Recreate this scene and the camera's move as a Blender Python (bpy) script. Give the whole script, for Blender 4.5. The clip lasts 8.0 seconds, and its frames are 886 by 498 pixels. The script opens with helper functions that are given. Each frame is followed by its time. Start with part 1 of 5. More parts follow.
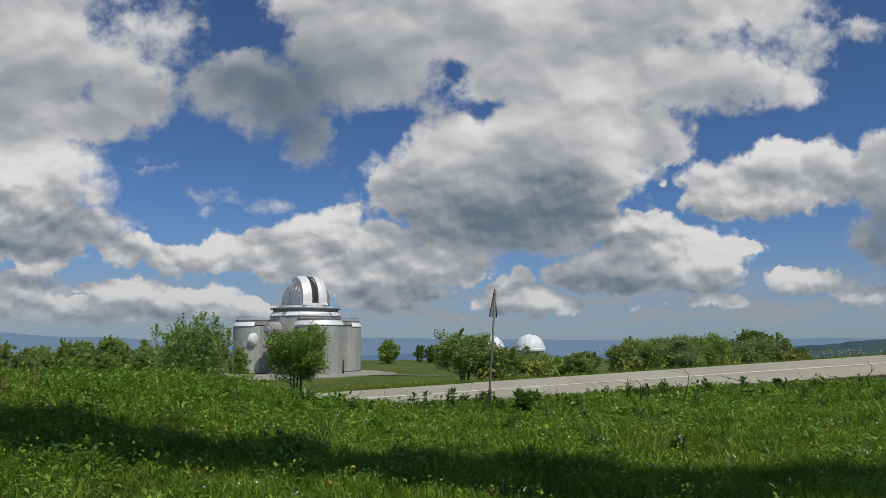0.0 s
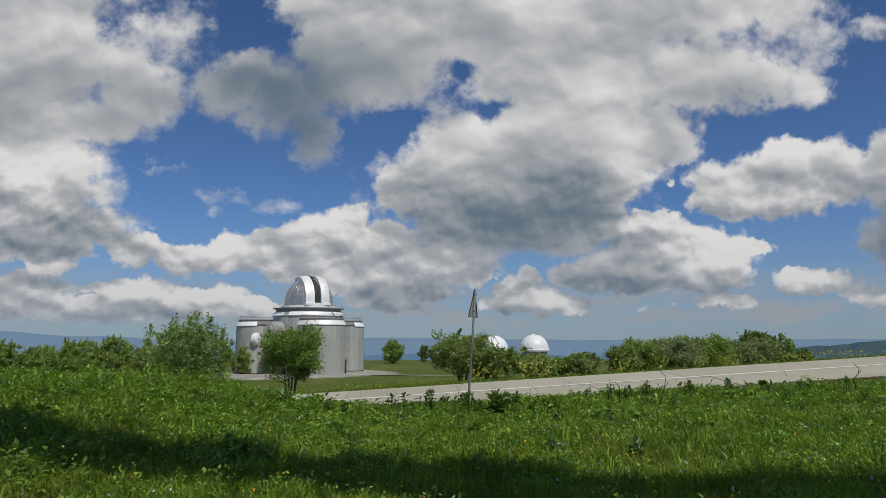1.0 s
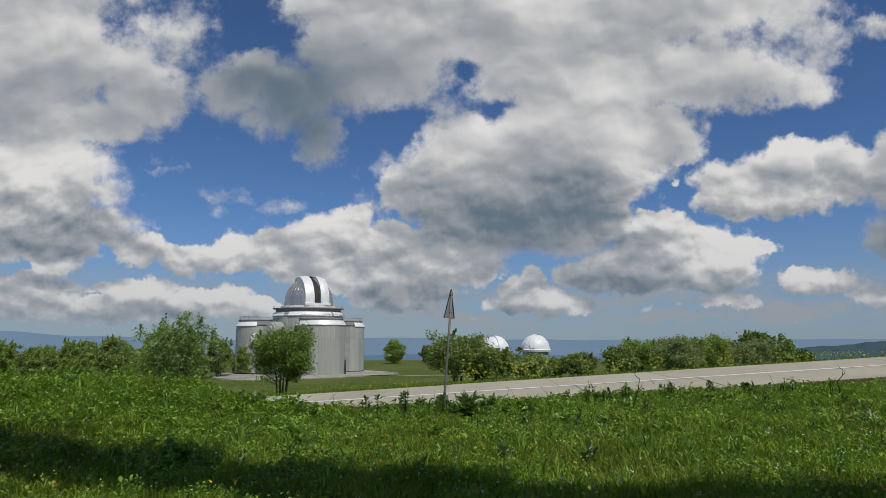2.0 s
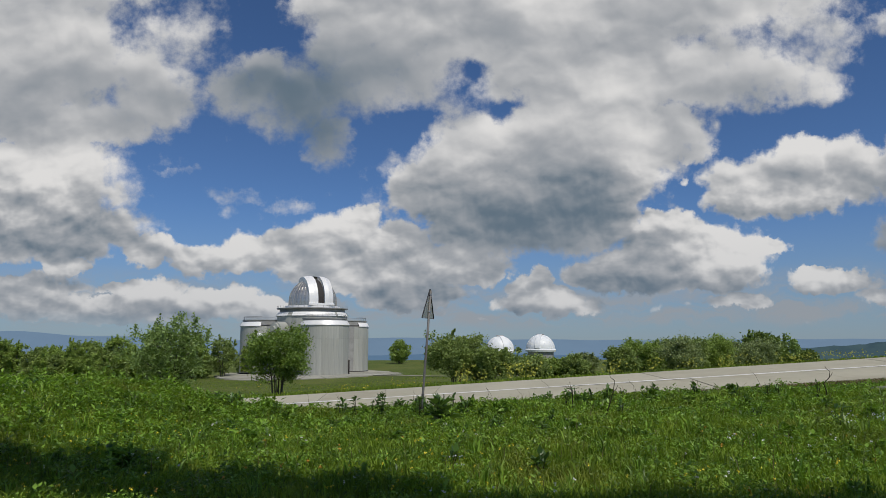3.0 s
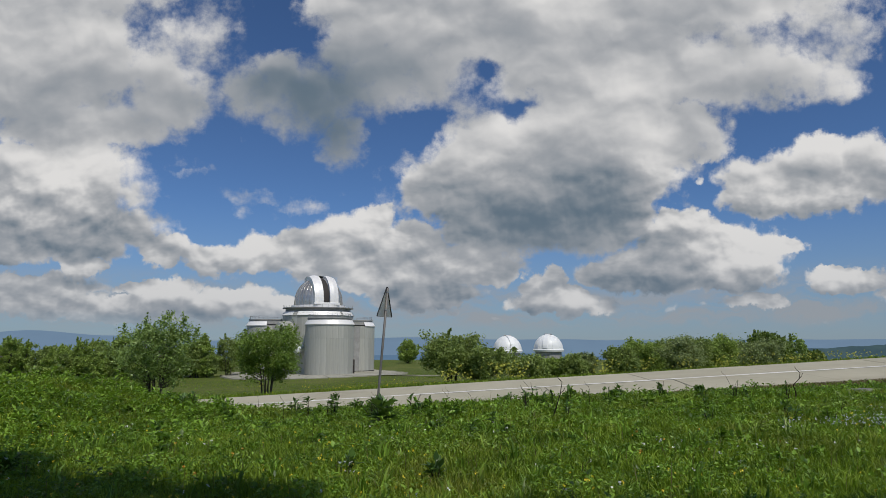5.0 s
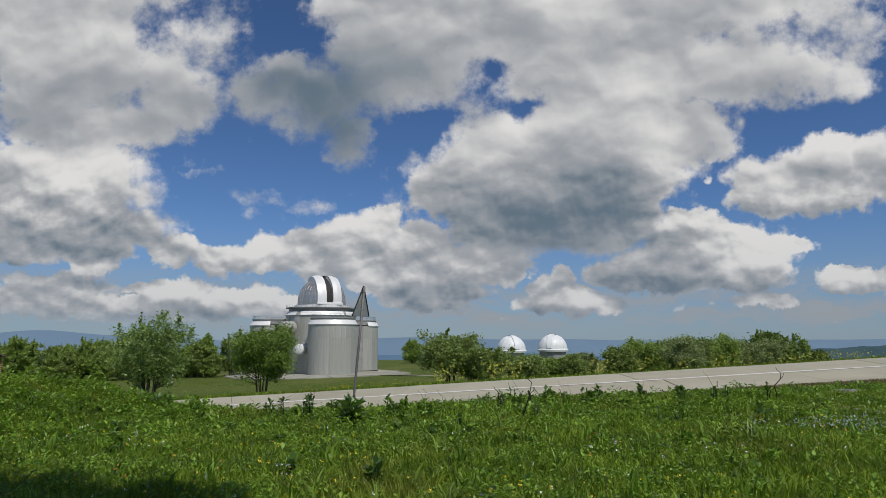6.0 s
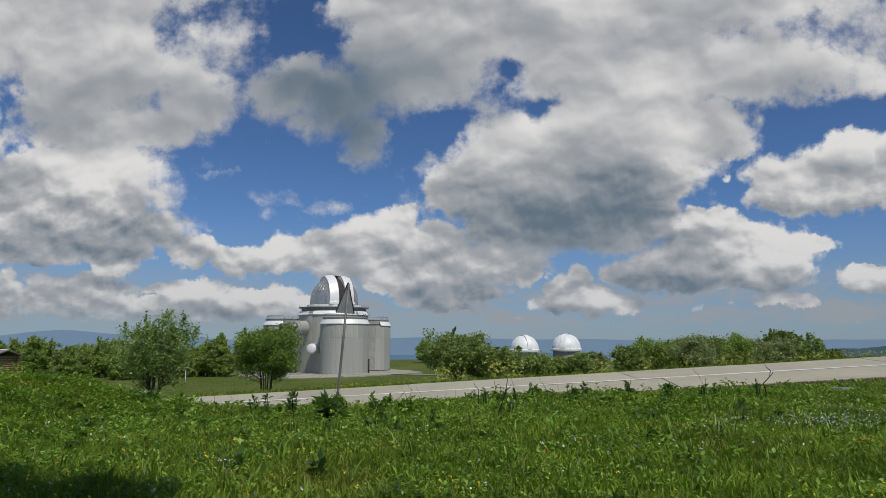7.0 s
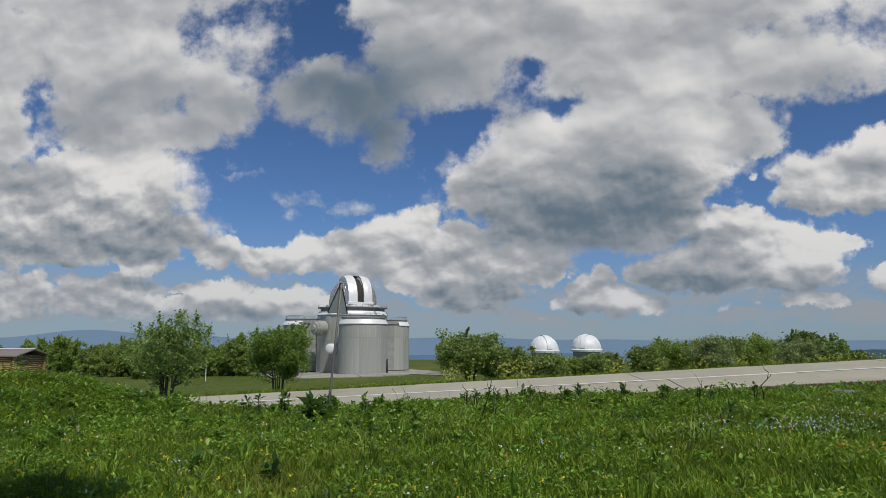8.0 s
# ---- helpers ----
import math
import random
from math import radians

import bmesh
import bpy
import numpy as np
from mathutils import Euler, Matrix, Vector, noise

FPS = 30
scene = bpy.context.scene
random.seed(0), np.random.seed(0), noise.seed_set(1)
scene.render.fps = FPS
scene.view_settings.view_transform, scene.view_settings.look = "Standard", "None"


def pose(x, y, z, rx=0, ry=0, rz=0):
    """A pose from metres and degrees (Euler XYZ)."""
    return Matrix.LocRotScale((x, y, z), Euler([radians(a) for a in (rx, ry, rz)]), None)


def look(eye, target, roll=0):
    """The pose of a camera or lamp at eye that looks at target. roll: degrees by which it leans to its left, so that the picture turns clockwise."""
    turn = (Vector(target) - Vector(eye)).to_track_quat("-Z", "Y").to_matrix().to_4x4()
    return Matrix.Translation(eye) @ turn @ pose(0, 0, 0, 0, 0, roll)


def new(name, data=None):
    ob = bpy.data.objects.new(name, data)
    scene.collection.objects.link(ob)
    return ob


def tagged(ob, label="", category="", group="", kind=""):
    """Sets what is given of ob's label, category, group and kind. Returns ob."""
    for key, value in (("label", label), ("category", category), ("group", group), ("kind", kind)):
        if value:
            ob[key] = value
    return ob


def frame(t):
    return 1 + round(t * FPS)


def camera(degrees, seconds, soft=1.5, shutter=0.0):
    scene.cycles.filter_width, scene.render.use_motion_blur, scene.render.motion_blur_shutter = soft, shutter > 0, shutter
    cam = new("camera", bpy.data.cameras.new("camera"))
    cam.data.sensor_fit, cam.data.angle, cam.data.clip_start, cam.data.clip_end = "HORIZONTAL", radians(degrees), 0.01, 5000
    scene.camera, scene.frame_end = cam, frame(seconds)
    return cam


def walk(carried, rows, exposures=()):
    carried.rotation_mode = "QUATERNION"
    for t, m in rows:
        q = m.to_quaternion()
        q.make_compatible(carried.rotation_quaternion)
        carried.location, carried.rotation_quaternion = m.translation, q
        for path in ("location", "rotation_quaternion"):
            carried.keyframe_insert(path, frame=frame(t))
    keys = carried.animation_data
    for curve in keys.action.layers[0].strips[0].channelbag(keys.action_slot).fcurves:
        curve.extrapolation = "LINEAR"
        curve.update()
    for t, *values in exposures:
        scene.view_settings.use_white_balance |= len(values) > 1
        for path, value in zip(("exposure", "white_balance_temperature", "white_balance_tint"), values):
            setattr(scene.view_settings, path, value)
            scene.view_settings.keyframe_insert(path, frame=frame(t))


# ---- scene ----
cam = camera(68.0, 8.0, 0.85)
PATH = [
    (0, (0.31, -1.115, 1.635), (0.31, 0.866, 1.908), -0.2),
    (0.5, (0.68, -0.986, 1.629), (0.673, 0.995, 1.902), -0.1),
    (1, (1.043, -0.865, 1.651), (1.022, 1.116, 1.924), -0.1),
    (1.5, (1.414, -0.701, 1.666), (1.388, 1.28, 1.939), -0.1),
    (3, (2.526, -0.224, 1.696), (2.468, 1.757, 1.969), -0.1),
    (3.5, (2.913, -0.098, 1.677), (2.843, 1.882, 1.948), -0.1),
    (4, (3.242, 0.019, 1.684), (3.158, 1.999, 1.955), -0.0),
    (4.5, (3.57, 0.189, 1.68), (3.478, 2.169, 1.952), -0.0),
    (6, (4.639, 0.588, 1.675), (4.518, 2.565, 1.947), -0.0),
    (6.5, (5.037, 0.68, 1.615), (4.896, 2.657, 1.886), 0.0),
    (7, (5.39, 0.81, 1.602), (5.22, 2.785, 1.874), 0.0),
    (7.5, (5.707, 0.929, 1.611), (5.51, 2.901, 1.883), 0.1),
    (8, (6.086, 1.02, 1.611), (5.849, 2.987, 1.883), 0.1),
]
walk(cam, [(t, look(eye, to, roll)) for t, eye, to, roll in PATH])

# ---- world and sun ----
SUN_EL, SUN_AZ = radians(56), radians(148)      # azimuth clockwise from +y
sun_dir = Vector((math.sin(SUN_AZ) * math.cos(SUN_EL), math.cos(SUN_AZ) * math.cos(SUN_EL), math.sin(SUN_EL)))
sun = new("sun", bpy.data.lights.new("sun", "SUN"))
sun.data.energy, sun.data.angle, sun.data.color = 3.05, radians(0.5), (1.0, 0.955, 0.88)
sun.matrix_world = look((0, 0, 60), Vector((0, 0, 60)) - sun_dir)


class Graph:
    """Short notation for node trees."""

    def __init__(self, tree):
        self.t = tree

    def node(self, kind, **inputs):
        n = self.t.nodes.new(kind)
        for k, v in inputs.items():
            self.put(n, k, v)
        return n

    def put(self, n, key, v):
        sock = n.inputs[int(key[1:])] if key[0] == "i" and key[1:].isdigit() else n.inputs[key.replace("_", " ")]
        if isinstance(v, bpy.types.NodeSocket):
            self.t.links.new(v, sock)
        else:
            sock.default_value = v

    def math(self, op, a, b=0.0, c=0.0, clamp=False):
        n = self.node("ShaderNodeMath", i0=a, i1=b, i2=c)
        n.operation, n.use_clamp = op, clamp
        return n.outputs[0]

    def vmath(self, op, a, b=(0, 0, 0)):
        n = self.node("ShaderNodeVectorMath", i0=a, i1=b)
        n.operation = op
        return n.outputs[1] if op in ("DOT_PRODUCT", "LENGTH") else n.outputs[0]

    def noise(self, vec, scale, detail=4.0, rough=0.55, color=False, distortion=0.0):
        n = self.node("ShaderNodeTexNoise", Vector=vec, Scale=scale, Detail=detail, Roughness=rough, Distortion=distortion)
        return n.outputs[1 if color else 0]

    def ramp(self, fac, lo, hi, a=0.0, b=1.0):
        n = self.node("ShaderNodeMapRange", i0=fac, i1=lo, i2=hi, i3=a, i4=b)
        n.interpolation_type = "SMOOTHSTEP"
        return n.outputs[0]

    def mix(self, fac, a, b):
        n = self.t.nodes.new("ShaderNodeMix")
        n.data_type = "RGBA"
        for k, v in ((0, fac), (6, a), (7, b)):
            if isinstance(v, bpy.types.NodeSocket):
                self.t.links.new(v, n.inputs[k])
            else:
                n.inputs[k].default_value = v if k == 0 else (*v, 1.0)[:4]
        return n.outputs[2]


# Clouds, on a chart of the sky: a plane touching the sky round the mean view direction,
# 1 unit = 0.086 of the distance; (x, y, half width, half height, weight).
CLOUD_UPPER_LEFT = [(-7.24, 3.51, 3.1, 1.5, 1), (-5.44, 2.81, 1.5, 0.8, 1), (-4.54, 3.96, 0.85, 0.6, 0.8), (-6.84, 5.01, 3.3, 1.1, 1), (-6.34, 2.21, 1.7, 0.5, 1), (-10.04, 3.21, 2.6, 2, 1)]
CLOUD_LEFT = [(-6.74, 1.41, 1.35, 0.6, 1), (-7.44, 1.01, 2.15, 0.9, 1), (-6.54, 0.36, 1.7, 0.48, 1), (-9.34, 0.61, 2.2, 0.9, 1), (-7.64, 0.01, 2.4, 0.3, 0.8)]
CLOUD_LOW_LEFT = [(-7.24, -0.89, 1.3, 0.32, 1), (-4.84, -0.79, 0.62, 0.3, 1), (-5.84, -1.04, 1.3, 0.26, 1), (-3.64, -0.89, 0.72, 0.27, 1), (-2.94, -1.04, 0.55, 0.24, 1), (-6.44, -0.29, 0.42, 0.18, 1),
                  (-5.54, -0.64, 0.4, 0.14, 1), (-5.3, -1.0, 2.5, 0.24, 0.95), (-6.7, -0.72, 0.4, 0.2, 1), (-5.05, -0.76, 0.36, 0.2, 1), (-7.04, -0.59, 1.2, 0.22, 0.75), (-9.04, -0.79, 1.2, 0.4, 1), (-4.14, -0.14, 0.62, 0.3, 1), (-4.94, 0.01, 0.55, 0.28, 1)]
CLOUD_MIDDLE = [(-3.04, -0.09, 0.85, 0.35, 1), (-2.54, 0.26, 0.45, 0.22, 1), (-1.74, 0.29, 0.95, 0.33, 1), (-1.24, 0.58, 0.42, 0.24, 1), (-2.24, -0.09, 1.1, 0.4, 1), (-0.94, 0.01, 1.1, 0.52, 1),
                (-0.64, -0.44, 1.3, 0.42, 1), (-1.34, -0.59, 0.6, 0.3, 1), (-0.44, -0.79, 1, 0.26, 1), (0.66, -0.34, 0.9, 0.28, 1)]
CLOUD_ARM = [(-3.14, 2.81, 0.75, 0.58, 1), (-2.39, 2.71, 1.3, 0.65, 1), (-1.74, 2.01, 0.42, 0.55, 1), (-2.99, 3.21, 0.48, 0.32, 1), (-0.84, 3.11, 1.5, 0.9, 1), (-1.44, 3.46, 0.9, 0.6, 1),
             (-1.94, 1.66, 0.25, 0.3, 0.7)]
CLOUD_TOP = [(0.25, 2.95, 1.0, 0.7, 0.74), (-0.75, 2.35, 0.5, 0.35, 0.42), (-1.04, 4.16, 1.3, 0.75, 1), (-1.69, 4.36, 0.85, 0.38, 1), (0.76, 3.91, 2.2, 0.9, 1), (2.66, 3.51, 2.5, 1.5, 1), (4.66, 3.31, 2.3, 0.9, 1), (6.36, 3.01, 1.1, 0.45, 1),
             (6.66, 3.86, 1.1, 0.55, 0.78), (4.66, 4.61, 2.8, 0.95, 1), (7.11, 3.46, 0.45, 0.45, 0.7), (8.16, 4.01, 0.6, 0.3, 0.6)]
CLOUD_CORE = [(1.46, 1.21, 2.3, 1.2, 1), (0.76, 1.81, 1.12, 0.7, 1), (2.66, 1.91, 1.8, 1.5, 1), (3.06, 1.21, 0.78, 1, 1), (4.21, 2.11, 0.85, 0.52, 1), (4.61, 1.79, 0.5, 0.26, 0.85),
              (1.16, 0.26, 1.5, 0.42, 1), (2.66, 0.41, 1.1, 0.5, 1), (0.66, -0.04, 1.2, 0.25, 0.8), (-0.14, 1.11, 0.75, 0.6, 1)]
CLOUD_RIGHT_LOW = [(3.96, -0.29, 1.2, 0.5, 1), (4.66, -0.14, 1.42, 0.62, 1), (4.36, 0.29, 0.75, 0.36, 1), (5.36, -0.11, 0.62, 0.45, 1), (3.1, -0.45, 0.75, 0.26, 1), (5.2, -0.45, 0.8, 0.34, 1), (4.4, -0.5, 1.3, 0.28, 1), (5.91, 0.01, 0.5, 0.18, 0.8),
                   (5.56, -0.96, 0.55, 0.16, 1), (2.06, -0.94, 0.82, 0.22, 1), (1.78, -0.71, 0.42, 0.22, 1), (1.88, -0.49, 0.18, 0.15, 0.8)]
CLOUD_RIGHT = [(6.46, 1.21, 1.5, 0.6, 1), (5.66, 1.11, 0.9, 0.55, 1), (6.66, 1.66, 0.62, 0.34, 1), (7.41, 1.41, 0.95, 0.58, 1), (8.76, 1.41, 0.9, 0.85, 1), (8.56, 0.31, 0.62, 0.58, 0.85),
               (7.16, -0.59, 0.9, 0.22, 1), (6.86, -0.47, 0.32, 0.15, 1), (8.56, -0.84, 0.8, 0.22, 1), (9.96, 0.21, 1.2, 1.2, 1)]
CLOUD_THIN = [(-3.34, 0.96, 0.6, 0.15, 0.36), (-2.54, 0.76, 0.42, 0.13, 0.43), (-3.54, 0.63, 0.22, 0.2, 0.32), (-4.54, 1.41, 0.52, 0.07, 0.3), (0.11, -0.99, 0.22, 0.2, 0.4), (4.46, 1.16, 0.15, 0.1, 0.54),
              (-0.64, -0.94, 0.4, 0.1, 0.32), (0.86, -1.24, 0.18, 0.06, 0.36), (4.16, -1.04, 0.7, 0.09, 0.3), (6.66, -1.29, 0.7, 0.07, 0.3), (2.26, -1.29, 0.3, 0.05, 0.29)]
GAPS = [(0.4, 2.75, 0.3, 0.2, 0.3), (0.76, 3.1, 0.3, 0.2, 0.5), (1.3, 2.6, 0.4, 0.15, 0.45), (-0.94, 2.09, 0.62, 0.36, 0.5), (-0.39, 2.19, 0.36, 0.34, 0.5), (-5.69, 2.69, 0.26, 0.18, 0.55), (-4.34, 4.23, 0.3, 0.22, 0.4),
        (-5.3, 3.85, 0.28, 0.2, 0.5), (-4.9, 4.2, 0.4, 0.12, 0.4), (4.61, 3.66, 0.5, 0.2, 0.42), (6.16, 3.71, 0.6, 0.2, 0.35), (-8.39, 2.81, 0.3, 0.6, 0.6), (-5.34, 3.61, 0.4, 0.12, 0.3)]
# where the edges are soft veils instead of firm heaps
VEILS = [(-2.7, 2.7, 1.3, 0.9, 0.8), (-1.7, 1.9, 0.7, 0.8, 0.9), (-0.7, 2.3, 0.8, 0.6, 0.75), (0.4, 2.7, 0.8, 0.5, 0.6), (-4.6, 4.1, 1.1, 0.7, 0.6), (6.6, 3.4, 1.3, 0.9, 0.7), (-5.7, 2.7, 0.6, 0.4, 0.5),
         (-3.1, 0.85, 1.3, 0.5, 1.0), (-4.5, 1.4, 0.8, 0.25, 1.0), (-5.3, 1.4, 0.5, 0.7, 0.4), (4.7, 1.9, 0.7, 0.5, 0.35), (2.0, -0.05, 1.6, 0.3, 0.45), (8.6, 0.4, 0.8, 0.8, 0.8)]
DARK = [(1.76, 0.31, 1.8, 0.52, 0.75), (2.0, 0.75, 1.2, 0.5, 0.28), (1.16, 1.11, 1.8, 0.8, 0.15), (-2.64, 2.76, 1.3, 0.7, 1.05), (-1.84, 2.01, 0.65, 0.55, 0.65), (-1.24, 3.21, 1, 0.6, 0.42),
        (1.66, 3.51, 0.8, 0.8, 0.12), (0.66, 3.71, 0.8, 0.4, 0.2), (-7.04, 0.26, 1.9, 0.2, 0.15), (-6.84, 0.89, 1.2, 0.2, 0.2), (-7.24, 0.01, 2.1, 0.16, 0.32), (-6.94, -0.59, 1.3, 0.18, 0.6),
        (-6.04, 2.11, 1.4, 0.25, 0.2), (4.1, -0.72, 1.7, 0.15, 0.55), (1.96, -1.11, 0.85, 0.1, 0.4)]
DARK_LOW = [(6.16, 0.66, 1.45, 0.14, 0.35), (8.56, 0.31, 0.75, 0.62, 0.9), (-4.34, -0.41, 0.7, 0.12, 0.4), (-1.44, -0.41, 1, 0.12, 0.3), (-0.44, -0.67, 0.8, 0.09, 0.3), (-4.84, -1.15, 2.1, 0.14, 0.35),
            (8.66, -0.64, 0.6, 0.14, 0.8), (3.01, 1.41, 0.45, 0.9, 0.25), (2.56, 4.26, 1.3, 0.6, -0.2), (1.26, 1.91, 0.6, 0.3, -0.3), (-7.24, 3.81, 1.2, 0.6, -0.12), (-6.54, 1.51, 0.8, 0.4, -0.2),
            (5.16, -0.09, 0.6, 0.4, -0.15), (3.46, 2.61, 1.2, 0.5, -0.1)]
SUNLIT = [(-1.39, 0.56, 0.7, 0.24, 0.45), (-0.94, 0.12, 0.6, 0.24, 0.35), (-1.4, -0.28, 0.6, 0.2, 0.5), (-0.3, -0.48, 0.6, 0.15, 0.4), (-3.4, 0.05, 0.35, 0.18, 0.4), (-0.4, 0.4, 0.6, 0.5, -0.3), (-3.04, 0.01, 0.6, 0.22, 0.3), (-4.14, -0.07, 0.45, 0.18, 0.3), (-4.94, -0.74, 0.5, 0.17, 0.6), (-3.74, -0.81, 0.6, 0.18, 0.55), (-6.64, -0.7, 0.35, 0.15, 0.5), (-5.84, -0.76, 0.3, 0.13, 0.45),
          (2.01, -0.87, 0.6, 0.18, 0.4), (4.26, 0.26, 1, 0.3, 0.5), (5.46, 0.01, 0.5, 0.3, 0.45), (6.56, 1.66, 1.2, 0.3, 0.25), (-6.64, 1.41, 1, 0.4, 0.3), (0.76, 1.86, 0.7, 0.35, 0.3),
          (3.46, 1.61, 0.5, 0.7, 0.2), (7.16, -0.51, 0.7, 0.14, 0.35), (-1.94, 0.41, 0.6, 0.22, 0.3), (-6.34, -0.34, 0.4, 0.14, 0.35)]


def ellipses(g, x, y, rows, join="ADD", smooth=False):
    total = None
    for cx, cy, a, b, w in rows:
        dx = g.math("MULTIPLY_ADD", x, 1 / a, -cx / a)
        dy = g.math("MULTIPLY_ADD", y, 1 / b, -cy / b)
        r2 = g.math("MULTIPLY_ADD", dx, dx, g.math("MULTIPLY", dy, dy))
        e = g.math("EXPONENT", g.math("MULTIPLY", r2 if smooth else g.math("MULTIPLY", r2, r2), -0.8))
        e = g.math("MULTIPLY", e, w)
        total = e if total is None else g.math(join, total, e)
    return total


def cloud_group():
    """Amount of cloud at a point of the chart."""
    t = bpy.data.node_groups.new("cloud_amount", "ShaderNodeTree")
    for k in ("X", "Y"):
        t.interface.new_socket(k, in_out="INPUT", socket_type="NodeSocketFloat")
    t.interface.new_socket("Amount", in_out="OUTPUT", socket_type="NodeSocketFloat")
    g = Graph(t)
    i = g.node("NodeGroupInput")
    body = None
    for rows in (CLOUD_UPPER_LEFT, CLOUD_LEFT, CLOUD_LOW_LEFT, CLOUD_MIDDLE, CLOUD_ARM, CLOUD_TOP, CLOUD_CORE, CLOUD_RIGHT_LOW, CLOUD_RIGHT, CLOUD_THIN):
        e = ellipses(g, i.outputs[0], i.outputs[1], rows, "MAXIMUM")
        body = e if body is None else g.math("MAXIMUM", body, e)
    body = g.math("SUBTRACT", body, ellipses(g, i.outputs[0], i.outputs[1], GAPS, smooth=True))
    g.node("NodeGroupOutput", i0=body)
    return t


def build_world():
    world = bpy.data.worlds.new("sky")
    world.use_nodes = True
    scene.world = world
    t = world.node_tree
    t.nodes.clear()
    g = Graph(t)
    amount = cloud_group()

    def cover(px, py):
        n = t.nodes.new("ShaderNodeGroup")
        n.node_tree = amount
        g.put(n, "i0", px)
        g.put(n, "i1", py)
        return n.outputs[0]

    def add_scaled(v, k, to):
        n = g.node("ShaderNodeVectorMath", i0=v, i1=k, i2=to)
        n.operation = "MULTIPLY_ADD"
        return n.outputs[0]

    d = g.node("ShaderNodeTexCoord").outputs["Generated"]
    turn = look((0, 0, 0), (-0.0464, 0.9896, 0.1364)).to_3x3()
    right, up, ahead = (turn @ Vector(v) for v in ((1, 0, 0), (0, 1, 0), (0, 0, -1)))
    depth = g.math("MAXIMUM", g.vmath("DOT_PRODUCT", d, ahead), 0.12)
    x = g.math("DIVIDE", g.math("MULTIPLY", g.vmath("DOT_PRODUCT", d, right), 11.62), depth)
    y = g.math("DIVIDE", g.math("MULTIPLY", g.vmath("DOT_PRODUCT", d, up), 11.62), depth)
    chart = g.node("ShaderNodeCombineXYZ", X=x, Y=y).outputs[0]
    # ragged billows: the chart itself is pushed about before the clouds are laid on it
    warp = g.vmath("SUBTRACT", g.noise(chart, 1.1, 3, 0.5, True), (0.5, 0.5, 0.5))
    fine = g.vmath("SUBTRACT", g.noise(chart, 3.6, 7, 0.6, True), (0.5, 0.5, 0.5))
    broad = add_scaled(warp, (0.6, 0.5, 0), chart)
    rough = add_scaled(fine, (0.46, 0.4, 0), broad)
    sep = g.node("ShaderNodeSeparateXYZ", i0=rough)
    wx, wy = sep.outputs[0], sep.outputs[1]

    def puffs(at, scale, levels):
        n = g.node("ShaderNodeTexVoronoi", Vector=at, Scale=scale, Detail=levels, Roughness=0.5, Lacunarity=2.3)
        n.feature, n.normalize = "SMOOTH_F1", True
        n.inputs["Smoothness"].default_value = 0.6
        return g.math("SUBTRACT", 1.0, n.outputs["Distance"])

    body = cover(wx, wy)
    calm = g.node("ShaderNodeSeparateXYZ", i0=add_scaled(fine, (0.1, 0.03, 0), broad))
    cx, cy = calm.outputs[0], calm.outputs[1]
    above = cover(g.math("ADD", cx, 0.06), g.math("ADD", cy, 0.26))
    # beyond the charted part broken cloud goes on all round
    wide = g.ramp(g.noise(d, 3.0, 6, 0.6), 0.52, 0.66, 0.0, 1.0)
    far_out = g.ramp(g.math("MAXIMUM", g.math("ABSOLUTE", g.math("MULTIPLY", x, 0.55)), g.math("SUBTRACT", y, 0.0)), 5.4, 6.4)
    body = g.math("MAXIMUM", body, g.math("MULTIPLY", wide, far_out))
    veil = g.math("ADD", ellipses(g, x, y, VEILS, smooth=True), g.ramp(y, 0.8, 3.4, 0.0, 0.35), clamp=True)
    firm = g.math("SUBTRACT", 1.0, veil)
    puff = puffs(broad, 2.7, 1.6)
    detail = g.noise(chart, 2.3, 10, 0.62)
    dens = g.math("MULTIPLY_ADD", g.math("SUBTRACT", detail, 0.5), g.math("MULTIPLY_ADD", veil, 0.75, 0.85), body)
    dens = g.math("MULTIPLY_ADD", g.math("SUBTRACT", puff, 0.66), g.math("MULTIPLY", firm, g.ramp(y, -0.4, 1.2, 1.15, 0.7)), dens)
    alpha = g.ramp(dens, g.math("MULTIPLY_ADD", veil, -0.22, 0.34), g.math("MULTIPLY_ADD", veil, 0.38, 0.66))
    dark = g.math("ADD", ellipses(g, cx, cy, DARK, smooth=True), ellipses(g, cx, cy, DARK_LOW, smooth=True))
    dark = g.math("SUBTRACT", dark, ellipses(g, cx, cy, SUNLIT, smooth=True))
    dark = g.math("MULTIPLY", dark, g.ramp(g.noise(broad, 1.1, 2, 0.45), 0.2, 0.62, 0.8, 1.1))
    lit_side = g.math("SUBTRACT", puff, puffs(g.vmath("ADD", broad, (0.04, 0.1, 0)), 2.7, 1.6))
    # banks of cloud lie in flat layers, seen edge on lower down
    layers = g.vmath("MULTIPLY", broad, (0.8, 1.25, 1))
    swell = g.math("SUBTRACT", g.noise(layers, 0.8, 2.5, 0.45), g.noise(g.vmath("ADD", layers, (0.12, 0.34, 0)), 0.8, 2.5, 0.45))
    # rims that face the sun, and thin edges, are bright; the depth of a cloud and its base are grey
    shade = g.math("MULTIPLY", g.ramp(above, 0.05, 1.0), g.math("MULTIPLY_ADD", firm, 0.16, 0.16))
    shade = g.math("MULTIPLY_ADD", dark, 0.66, shade)
    billow = g.math("MULTIPLY", firm, g.ramp(y, 0.5, 2.0, 1.0, 0.3))
